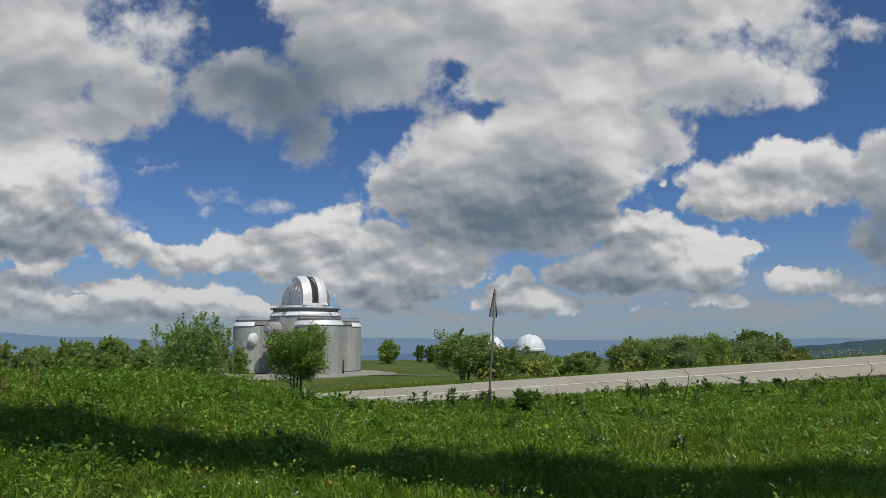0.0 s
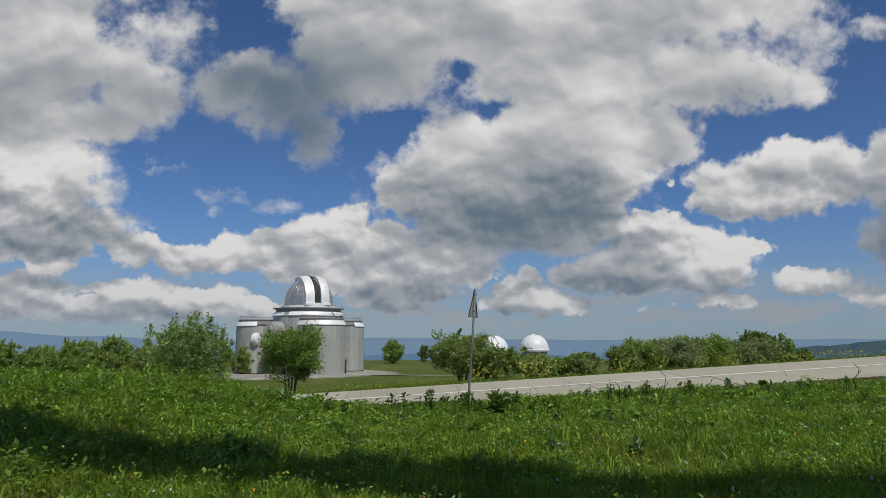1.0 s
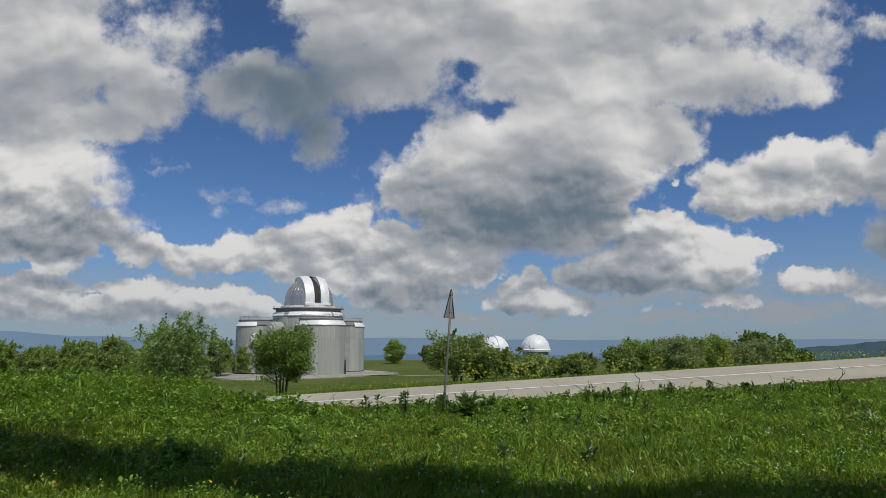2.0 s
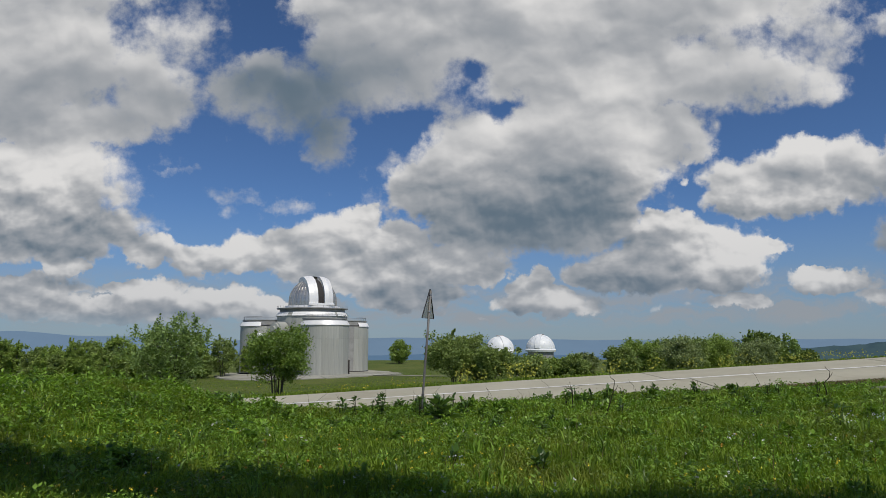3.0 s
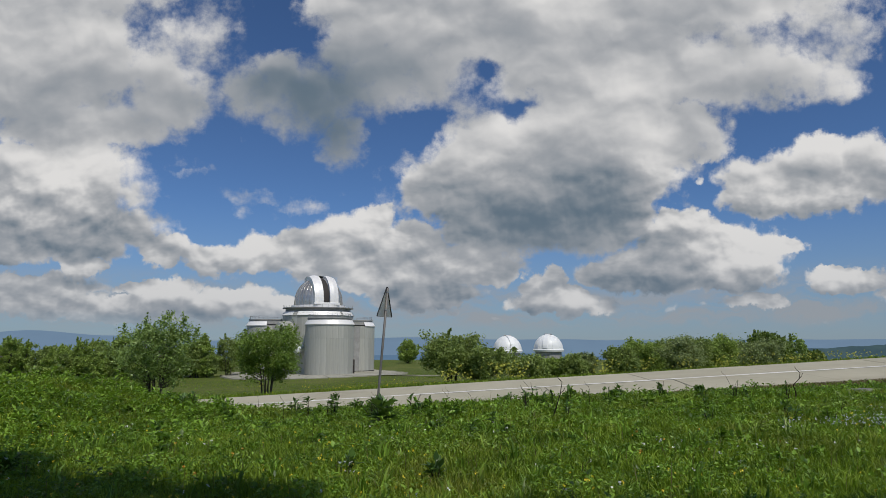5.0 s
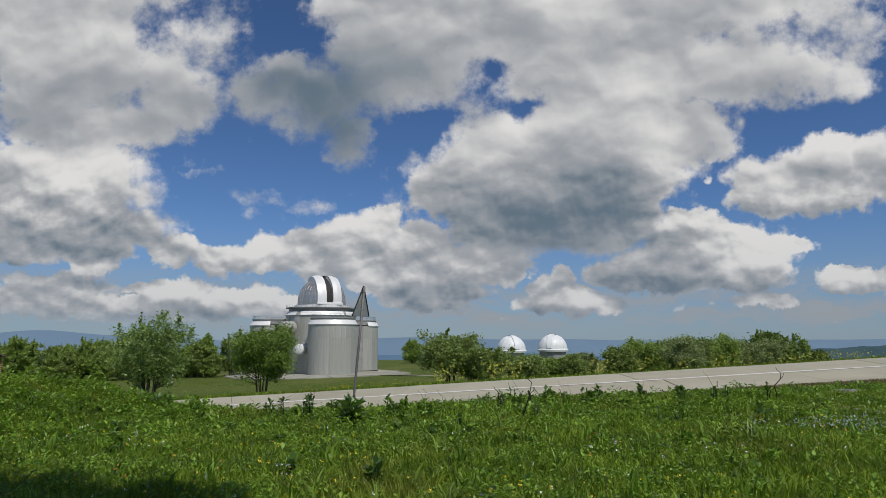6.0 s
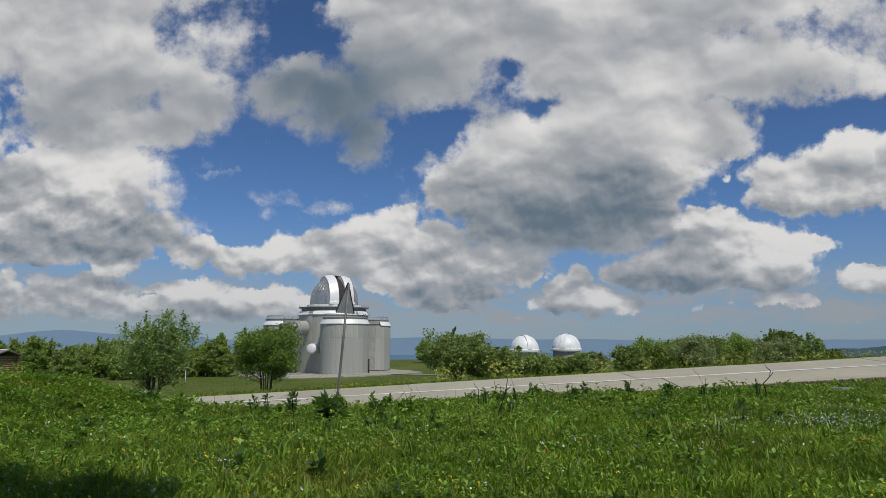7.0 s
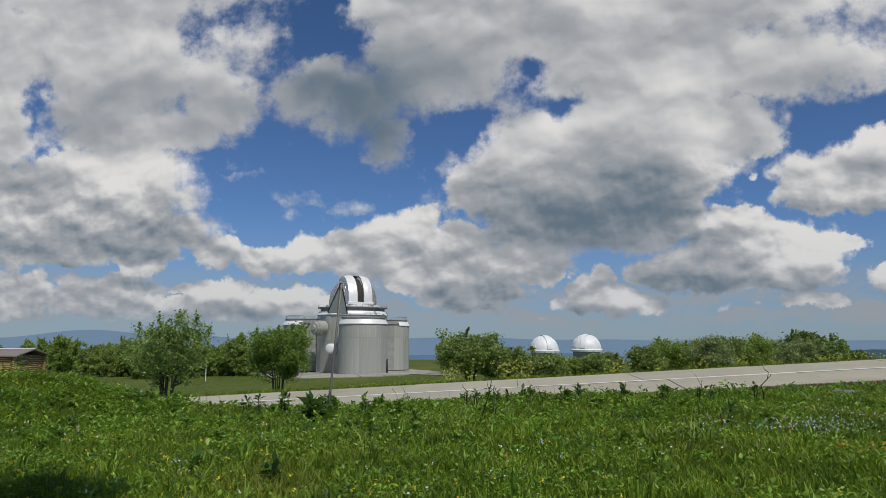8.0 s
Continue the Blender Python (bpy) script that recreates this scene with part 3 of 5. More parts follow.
# blue of the ranges: haze painted as surface glow, stronger with distance
ridge("backdrop_far_range", "pale blue far mountain range in haze", 4200, -80, 80, crest_far, hazy("far_haze_glow", (0.02, 0.03, 0.035), (0.135, 0.205, 0.3)))
ridge("backdrop_mid_range", "dark blue hills below the far range", 3200, -80, 80, crest_mid, hazy("mid_haze_glow", (0.02, 0.03, 0.035), (0.085, 0.15, 0.24)))
ridge("backdrop_near_hill", "dark blue-green wooded hill in haze", 1900, 18, 80, crest_right, hazy("near_hill_haze_glow", (0.035, 0.05, 0.03), (0.028, 0.055, 0.085), 0.02), depth=300)


# ---- road of concrete slabs ----
def build_road():
    road = thing("road", (0, 0, 0), "pale worn concrete slab road with centre line", "road", kind="structure")
    rng = random.Random(4)
    # joints run slightly askew to the road; slabs are 4.6 m long in two lanes
    bed = []
    xs = np.linspace(-60, 60, 60)
    for x in xs:
        for y in (ROAD_Y0 + 0.02, ROAD_Y1 - 0.02):
            bed.append((x, y, float(road_z(x, y)) - 0.035))
    obj("joint_filler", bed, [(2 * i, 2 * i + 2, 2 * i + 3, 2 * i + 1) for i in range(59)], M_JOINT, road, "dark tar in the slab joints")
    for lane, (y0, y1, first) in enumerate(((ROAD_Y0, ROAD_MID, -57.4), (ROAD_MID, ROAD_Y1, -57.68))):
        x, k, skew_next = first, 0, 0.0
        while x < 56:
            length = 4.54 + (rng.uniform(-0.2, 0.2) if lane == 0 else 0)
            gap, tilt = rng.choice((0.008, 0.012, 0.02, 0.035)), rng.uniform(-0.01, 0.01)
            skew = skew_next
            skew_next = rng.uniform(-0.2, 0.5) if lane == 0 else rng.uniform(-0.3, 0.3)
            e = 0.002
            lift = lambda px, py: float(road_z(px, py)) + tilt * 0.5
            c = [(x + gap, y0 + e), (x + length - gap, y0 + e), (x + length - gap + skew_next, y1 - e), (x + gap + skew, y1 - e)]
            verts = [(px, py, lift(px, py) - 0.12) for px, py in c] + [(px, py, lift(px, py) - 0.008) for px, py in c]
            ins = [(x + gap + 0.02, y0 + e + 0.02), (x + length - gap - 0.02, y0 + e + 0.02), (x + length - gap + skew_next - 0.02, y1 - e - 0.02), (x + gap + skew + 0.02, y1 - e - 0.02)]
            verts += [(px, py, lift(px, py)) for px, py in ins]
            faces = [(0, 1, 5, 4), (1, 2, 6, 5), (2, 3, 7, 6), (3, 0, 4, 7), (4, 5, 9, 8), (5, 6, 10, 9), (6, 7, 11, 10), (7, 4, 8, 11), (8, 9, 10, 11)]
            obj("slab", verts, faces, M_ROAD, road)
            x += length
            k += 1
    v, f = [], []
    for i, x in enumerate(np.linspace(-58, 56, 58)):
        w = 0.115 + 0.015 * math.sin(i * 2.1)
        for y in (ROAD_MID - w, ROAD_MID + w):
            v.append((x, y, float(road_z(x, y)) + 0.011))
        if i:
            f.append((2 * i - 2, 2 * i, 2 * i + 1, 2 * i - 1))
    obj("centre_line", v, f, M_LINE, road, "worn white painted centre line")


build_road()


# ---- road sign on a leaning post ----
def build_sign():
    foot, top = Vector((1.49, 16.475, land_at(1.49, 16.475))), Vector((1.724, 16.6, 3.0))
    sign = thing("road_sign", foot, "triangular road sign seen from its grey back on a leaning post", "road sign")
    up = (top - foot).normalized()
    t = Tubes()
    t.add([up * -0.3, up * 0.5, up * 1.6, top - foot - up * 0.06], [0.031, 0.03, 0.03, 0.03], 14)
    obj("post", t.v, t.f, M_POST, sign, "grey steel post", True)
    t = Tubes()
    t.add([up * -0.25, up * 0.52], [0.036, 0.036], 14)
    obj("post_foot", t.v, t.f, M_BLACK, sign, "black painted foot of the post", True)
    along = Vector((0.292, 0.956, 0.0))
    out = up.cross(along).normalized() * -1
    if out.x < 0:
        out = -out
    tip = top - foot
    base = tip - up * 0.78
    cor = [tip, base - along * 0.45, base + along * 0.45]
    mid = sum(cor, Vector()) / 3

    def rounded(scale, off):
        res = []
        for i in range(3):
            p, a, b = cor[i], cor[i - 1], cor[(i + 1) % 3]
            for s in (0.05, 0.028, 0.05):
                q = p.lerp(a, s) if len(res) % 3 == 0 else p.lerp((a + b) / 2, s * 1.1) if len(res) % 3 == 1 else p.lerp(b, s)
                res.append(mid + (q - mid) * scale + off)
        return res

    def slab(s0, o0, s1, o1, cap=True):
        v = rounded(s0, out * o0) + rounded(s1, out * o1)
        n = len(v) // 2
        f = [(i, (i + 1) % n, n + (i + 1) % n, n + i) for i in range(n)]
        if cap:
            f += [tuple(range(n))[::-1], tuple(range(n, 2 * n))]
        return v, f
    v, f = slab(1.0, -0.036, 1.0, -0.033)
    obj("plate", v, f, M_SIGN, sign, "bare grey metal back plate")
    rim_v, rim_f = slab(1.0, -0.037, 1.0, -0.008, False)
    n = len(rim_v) // 2
    inner = rounded(0.975, out * -0.008) + rounded(0.975, out * -0.033)
    rim_v += inner
    rim_f += [(n + i, n + (i + 1) % n, 2 * n + (i + 1) % n, 2 * n + i) for i in range(n)]
    rim_f += [(2 * n + i, 2 * n + (i + 1) % n, 3 * n + (i + 1) % n, 3 * n + i) for i in range(n)]
    obj("rim", rim_v, rim_f, M_BLACK, sign, "dark folded rim")
    for h in (0.16, 0.6):
        t = Tubes()
        c = tip - up * h
        t.add([c - up * 0.02, c + up * 0.02], [0.037, 0.037], 12)
        obj("clamp", t.v, t.f, M_STEEL, sign, "steel clamp band")


build_sign()


# ---- observatory ----
OBS = Vector((-24.5, 118.0, 0.0))
TO_CAM = Vector((0.226, -0.974, 0)).normalized()
TO_RIGHT = Vector((-TO_CAM.y, TO_CAM.x, 0))
OBS_Z = -4.15
YAW_CAM = math.atan2(TO_CAM.y, TO_CAM.x)


def panel_mesh(name, r, width, z0, z1, mat, n=3):
    """A slightly curved cladding sheet with folded edges, facing +x."""
    v, half = [], width / 2 / r
    for z in (z0, z1):
        for i in range(n + 1):
            a = -half + 2 * half * i / n
            v.append(((r + 0.03) * math.cos(a), (r + 0.03) * math.sin(a), z))
    for z in (z0, z1):
        for a in (-half, half):
            v.append((r * math.cos(a), r * math.sin(a), z))
    f = [(i, i + 1, n + 2 + i, n + 1 + i) for i in range(n)]
    k = 2 * (n + 1)
    f += [(k, 0, n + 1, k + 2), (n, k + 1, k + 3, 2 * n + 1), tuple([k] + [k + 1] + list(range(n, -1, -1))), tuple(list(range(n + 1, 2 * n + 2)) + [k + 3, k + 2])]
    me = bpy.data.meshes.new(name)
    me.from_pydata(v, [], f)
    me.materials.append(mat)
    me.update()
    return me


def cladding(parent, r, z0, z1, a_mid, a_half, seams, mat, pitch=1.05):
    """Sheets side by side over a sector of a round wall, in rows between the seams."""
    levels = [z0, *seams, z1]
    count = max(3, round(2 * a_half * r / pitch))
    step = 2 * a_half / count
    for lo, hi in zip(levels, levels[1:]):
        me = panel_mesh("panel", r, step * r - 0.018, lo + 0.012, hi - 0.012, mat)
        for i in range(count):
            share("panel", me, Matrix.Rotation(a_mid - a_half + step * (i + 0.5), 4, "Z"), parent)


def bracket(name, parent, label):
    """A bolted wall plate that carries the pieces of a part."""
    return part(name, box(0.9, 0.08, 0.12, (TO_CAM * 6.2 - TO_RIGHT * 5.2 + Vector((0, 0, 7.2)))[:], 0.01), M_STEEL, parent, label)


def build_observatory():
    base = OBS + Vector((0, 0, OBS_Z))
    ob = thing("observatory", base, "silver clad observatory tower with a slit dome and round lobes", "observatory")
    # central drum
    drum_h = 7.1 - OBS_Z
    drum = part("drum", lathe_bm([(0.01, -0.4), (6.2, -0.4), (6.2, drum_h - 0.9), (0.01, drum_h - 0.9)], 64), M_GREYTRIM, ob, "grey metal central drum", False)
    cladding(drum, 6.2, 0.0, drum_h - 1.35, 0, math.pi, [5.6], M_METAL)
    part("cornice", lathe_bm([(6.15, drum_h - 1.35), (6.33, drum_h - 1.3), (6.33, drum_h - 1.2), (5.85, drum_h - 0.58), (5.8, drum_h - 0.58), (5.8, drum_h - 1.35)], 72), M_METAL, ob, "sloping metal cornice")
    # four bright sloping flashings with gaps between them
    for mid, half in ((2.6, 36), (60, 17), (118, 30), (190, 26), (250, 26), (-62, 20)):
        a0, a1 = YAW_CAM + radians(mid - half), YAW_CAM + radians(mid + half)
        part("flashing", lathe_bm([(6.42, drum_h - 1.3), (6.42, drum_h - 1.24), (5.98, drum_h - 0.62), (5.9, drum_h - 0.62)], 30, a0, a1), M_BRIGHT, ob, "bright sheet metal flashing")
    part("parapet", lathe_bm([(5.75, drum_h - 0.6), (5.75, drum_h - 0.06), (6.27, drum_h - 0.03), (6.29, drum_h + 0.1), (5.6, drum_h + 0.12), (5.6, drum_h - 0.6)], 72), M_GREYTRIM, ob, "grey walkway edge under the dome")
    part("walkway", lathe_bm([(0.01, drum_h - 0.02), (5.7, drum_h - 0.02), (5.7, drum_h + 0.06), (0.01, drum_h + 0.06)], 48), M_GREYTRIM, ob)
    rail = part("dome_rail", lathe_bm([(4.62, drum_h + 0.1), (4.85, drum_h + 0.12), (4.85, drum_h + 0.5), (4.5, drum_h + 0.56), (4.45, drum_h + 0.1)], 64), M_BRIGHT, ob, "bright ring that carries the dome")
    # rotating dome, with its slit turned a little to the side
    dz = drum_h + 0.55
    slit = YAW_CAM + radians(19)
    dome = part("dome", lathe_bm([(4.14, 0)] + [(4.14 * math.cos(radians(a)), 0.85 + 4.14 * math.sin(radians(a))) for a in range(0, 90, 6)] + [(0.01, 4.99)], 72), M_DARKGAP, ob, "dark lining of the dome", True,
                Matrix.Translation((0, 0, dz)) @ Matrix.Rotation(slit, 4, "Z"))
    gores = 36
    half = math.pi / gores * 0.985
    prof = [(4.2, 0.0), (4.2, 0.85)] + [(4.2 * math.cos(radians(a)), 0.85 + 4.2 * math.sin(radians(a))) for a in (12, 24, 36, 48, 60, 72, 82)]
    v, f = [], []
    for r, z in prof:
        c, q = math.cos(half), math.sin(half)
        v += [(r * c, -r * q, z), (r * 1.006, 0, z), (r * c, r * q, z), (r * c * 1.022, r * q * 1.022, z)]
    for i in range(len(prof) - 1):
        for k in range(3):
            f.append((i * 4 + k, i * 4 + k + 1, i * 4 + k + 5, i * 4 + k + 4))
    gore = bpy.data.meshes.new("gore")
    gore.from_pydata(v, [], f)
    gore.materials.append(M_DOME)
    gore.update()
    for i in range(gores):
        a = 2 * math.pi * (i + 0.5) / gores
        off = 4.2 * math.sin(a)
        if math.cos(a) > 0 and abs(off) < 0.85:
            continue
        share("gore", gore, Matrix.Rotation(a, 4, "Z"), dome)
    # two arched shutters beside the slit
    for s0, s1 in ((-2.15, -0.6), (0.6, 2.2)):
        vv, ff = [], []
        n = 22
        for i in range(n + 1):
            a = radians(-6 + 122 * i / n)
            edge = lambda y: (4.12 if abs(y) < 1 else 3.5, 4.6 if abs(y) < 1 else 4.38)
            for y, r in ((s0, edge(s0)[0]), (s0, edge(s0)[1]), ((s0 + s1) / 2, 4.6), (s1, edge(s1)[1]), (s1, edge(s1)[0])):
                vv.append((math.cos(a) * r if i else r, y, 0.85 + math.sin(a) * r if i else 0.15))
        for i in range(n):
            for k in range(4):
                ff.append((i * 5 + k, i * 5 + k + 1, i * 5 + k + 6, i * 5 + k + 5))
        ff += [(4, 3, 2, 1, 0), tuple(n * 5 + k for k in range(5))]
        obj("shutter", vv, ff, M_BRIGHT, dome, "bright arched dome shutter")
    vv, ff = [], []
    for i in range(9):
        a = radians(84 + 34 * i / 8)
        for y, r in ((-0.66, 4.5), (0, 4.58), (0.66, 4.5)):
            vv.append((math.cos(a) * r, y, 0.85 + math.sin(a) * r))
        if i:
            j = i * 3
            ff += [(j - 3, j - 2, j + 1, j), (j - 2, j - 1, j + 2, j + 1)]
    obj("slit_cap", vv, ff, M_BRIGHT, dome, "sheet over the back of the slit")
    part("slit_sill", box(0.3, 4.7, 0.4, (4.55, 0, 0.0), 0.04), M_BRIGHT, dome)
    # three round lobes
    for theta in (13, 133, -107):
        c = (TO_CAM * math.cos(radians(theta)) + TO_RIGHT * math.sin(radians(theta))) * 9.0
        face = math.atan2(c.y, c.x)
        sh = Matrix.Translation((c.x, c.y, 0))
        top = 4.62 - OBS_Z
        lobe = part("lobe", lathe_bm([(0.01, -0.4), (4.0, -0.4), (4.0, top - 0.5), (0.01, top - 0.5)], 48), M_GREYTRIM, ob, "round lobe clad in upright aluminium sheets", False, sh)
        cladding(lobe, 4.0, 0.1, top - 0.55, face, radians(118), [6.0], M_METAL, 0.95)
        part("flashing", lathe_bm([(4.14, top - 0.6), (4.18, top - 0.5), (3.74, top + 0.2), (3.6, top + 0.2)], 48, face - radians(104), face + radians(104)), M_BRIGHT, lobe, "bright sloping flashing")
        part("attic", lathe_bm([(3.62, top - 0.3), (3.62, top + 0.45), (3.72, top + 0.47), (3.72, top + 0.6), (0.01, top + 0.62)], 48), M_GREYTRIM, lobe, "grey parapet above the flashing")
        if theta == 13:
            t, a = Tubes(), face + radians(66)
            t.add([(4.16 * math.cos(a), 4.16 * math.sin(a), z) for z in (-0.1, 1.2, 2.5)], [0.13, 0.13, 0.13], 8)
            obj("vent_pipe", t.v, t.f, M_DARKGAP, lobe, "short dark vent pipe at the foot of the wall", True)
        part("plinth", lathe_bm([(4.02, -0.4), (4.1, -0.4), (4.1, 0.06), (4.02, 0.1)], 48), M_DARKGAP, lobe)
        for i in range(16):
            a = face + radians(-105 + 14 * i)
            t = Tubes()
            t.add([(3.5 * math.cos(a), 3.5 * math.sin(a), top + 0.55), (3.5 * math.cos(a), 3.5 * math.sin(a), top + 1.15)], [0.025, 0.025], 5)
            obj("rail_post", t.v, t.f, M_STEEL, lobe)
        t = Tubes()
        t.add([(3.5 * math.cos(face + radians(-105 + 5 * i)), 3.5 * math.sin(face + radians(-105 + 5 * i)), top + 1.15) for i in range(43)], [0.028] * 43, 5)
        obj("handrail", t.v, t.f, M_STEEL, lobe, "thin steel handrail")
    # walkway rail round the main drum
    for i in range(36):
        a = 2 * math.pi * i / 36
        t = Tubes()
        t.add([(6.2 * math.cos(a), 6.2 * math.sin(a), drum_h + 0.1), (6.2 * math.cos(a), 6.2 * math.sin(a), drum_h + 0.55)], [0.022, 0.022], 5)
        obj("rail_post", t.v, t.f, M_STEEL, ob)
    # round hatches on the walls between the lobes
    def hatch(pos, ax, r, deep, mat, label, bowl):
        p = [(0.01, deep + 0.35 * r)] + [(r * math.sin(radians(a)), deep + 0.35 * r * math.cos(radians(a)) if bowl else deep) for a in range(15, 91, 15)] if bowl else \
            [(0.01, deep + 0.3), (r * 0.35, deep + 0.3), (r * 0.4, deep + 0.02), (r * 0.78, deep), (r * 0.8, deep - 0.3), (r, deep - 0.34)]
        p += [(r, 0.0)]
        q = Vector(ax).to_track_quat("Z", "Y").to_matrix().to_4x4()
        part("hatch", lathe_bm(p, 32), mat, ob, label, bowl, Matrix.Translation(pos) @ q)
    hatch(TO_CAM * 4.6 + TO_RIGHT * -4.9 + Vector((0, 0, 7.7)), TO_CAM * 0.72 - TO_RIGHT * 0.6, 1.2, 2.3, M_METAL, "round grey metal hatch with a stepped lid", False)
    hatch(TO_CAM * 5.6 + TO_RIGHT * -2.5 + Vector((0, 0, 4.15)), TO_CAM * 0.9 - TO_RIGHT * 0.4, 0.85, 2.4, M_WHITE, "white bowl-shaped hatch cover", True)
    left = (TO_CAM * math.cos(radians(-107)) + TO_RIGHT * math.sin(radians(-107))) * 9.0
    hatch(left + TO_CAM * 3.7 + TO_RIGHT * -0.6 + Vector((0, 0, 5.9)), TO_CAM * 0.55 + TO_RIGHT * 0.95, 1.1, 0.7, M_WHITE, "white bowl-shaped hatch cover", True)
    # steel ladder up to the stepped hatch
    foot, across = TO_CAM * 6.3 - TO_RIGHT * 5.4, (TO_CAM * 0.3 + TO_RIGHT).normalized() * 0.35
    ladder = bracket("ladder", ob, "thin steel ladder under the round hatch")
    for sgn in (-1, 1):
        t = Tubes()
        t.add([foot + across * sgn, foot + across * sgn + Vector((0, 0, 3.6)), foot + across * sgn + Vector((0, 0, 7.2))], [0.05] * 3, 6)
        obj("rail", t.v, t.f, M_STEEL, ladder)
    for k in range(17):
        t = Tubes()
        c = foot + Vector((0, 0, 0.4 + 0.4 * k))
        t.add([c - across, c + across], [0.03, 0.03], 5)
        obj("rung", t.v, t.f, M_STEEL, ladder)
    # paved apron
    rng = random.Random(8)
    ap = thing("apron", base, "cracked grey concrete apron round the observatory", "pavement", kind="structure")
    n = 40
    for k in range(n):
        a0, a1 = 2 * math.pi * k / n + 0.004, 2 * math.pi * (k + 1) / n - 0.004
        r1 = 15.0 + rng.uniform(-0.7, 0.7) + 7.5 * max(0.0, math.cos((a0 + a1) / 2 - YAW_CAM)) ** 2
        v = []
        for a, r in ((a0, 2.0), (a1, 2.0), (a1, r1), (a0, r1)):
            x, y = r * math.cos(a), r * math.sin(a)
            v.append((x, y, max(-0.08, land_at(base.x + x, base.y + y) - base.z + 0.1) if r > 3 else 0.02))
        v += [(x, y, z - 0.35) for x, y, z in v]
        obj("slab", v, [(0, 1, 2, 3), (0, 4, 5, 1), (1, 5, 6, 2), (2, 6, 7, 3), (3, 7, 4, 0)], M_APRON, ap)


build_observatory()


def build_path():
    """A narrow concrete walk from the tower across the meadow."""
    v, f = [], []
    for i in range(41):
        k = i / 40
        x, y = -14.5 + 26 * k, 105.0 - 11 * k - 4 * k * k
        for dy in (-1.2, 1.2):
            v.append((x, y + dy, land_at(x, y + dy) + 0.09))
    for i in range(40):
        f.append((2 * i, 2 * i + 2, 2 * i + 3, 2 * i + 1))
    tagged(obj("footpath", v, f, M_APRON), "narrow pale concrete footpath across the meadow", "path", kind="structure")


build_path()


def white_dome(x, y, r, top_z, turn):
    """A small telescope dome: ribbed hemisphere with a shutter on a dark drum."""
    g = land_at(x, y)
    ob = thing("telescope_dome", (x, y, g), "small white ribbed telescope dome on a dark drum", "observatory dome", "small white domes")
    base = top_z - g - r - 0.15
    part("drum", lathe_bm([(0.01, -0.3), (r * 0.9, -0.3), (r * 0.9, base - 0.45), (0.01, base - 0.45)], 40), M_GREYTRIM, ob, "dark drum under the dome")
    part("skirt", lathe_bm([(r * 0.88, base - 0.5), (r * 1.05, base - 0.5), (r * 1.08, base - 0.1), (r * 1.02, base + 0.06), (r * 0.9, base + 0.06)], 48), M_WHITE, ob, "white skirt ring")
    shell = part("shell", lathe_bm([(r * math.cos(radians(a)), base + r * math.sin(radians(a))) for a in range(0, 90, 6)] + [(0.01, base + r)], 48), M_WHITE, ob, "white painted dome shell", True)
    for i in range(12):
        a = 2 * math.pi * i / 12 + turn
        t = Tubes()
        t.add([(r * 1.005 * math.cos(radians(e)) * math.cos(a), r * 1.005 * math.cos(radians(e)) * math.sin(a), base + r * 1.005 * math.sin(radians(e))) for e in range(0, 80, 8)], [0.03] * 10, 4)
        obj("rib", t.v, t.f, M_WHITE, shell)
    v, f = [], []
    for i in range(15):
        e = radians(4 + 96 * i / 14)
        for y2, rr in ((-0.5, 1.0), (-0.5, 1.045), (0.5, 1.045), (0.5, 1.0)):
            p = Vector((math.cos(e) * r * rr, y2, math.sin(e) * r * rr))
            p.rotate(Euler((0, 0, turn)))
            v.append((p.x, p.y, p.z + base))
        if i:
            j = 4 * i
            f += [(j - 4 + k, j - 3 + k, j + 1 + k, j + k) for k in range(3)]
    obj("shutter", v, f, M_WHITE, shell, "closed white shutter")
    part("cap", box(1.5, 1.1, 0.22, (0, 0, base + r * 0.99), 0.05), M_GREYTRIM, shell)


white_dome(19.6, 146, 3.15, 2.85, -1.9)
white_dome(10.5, 142, 3.0, 2.55, -1.2)


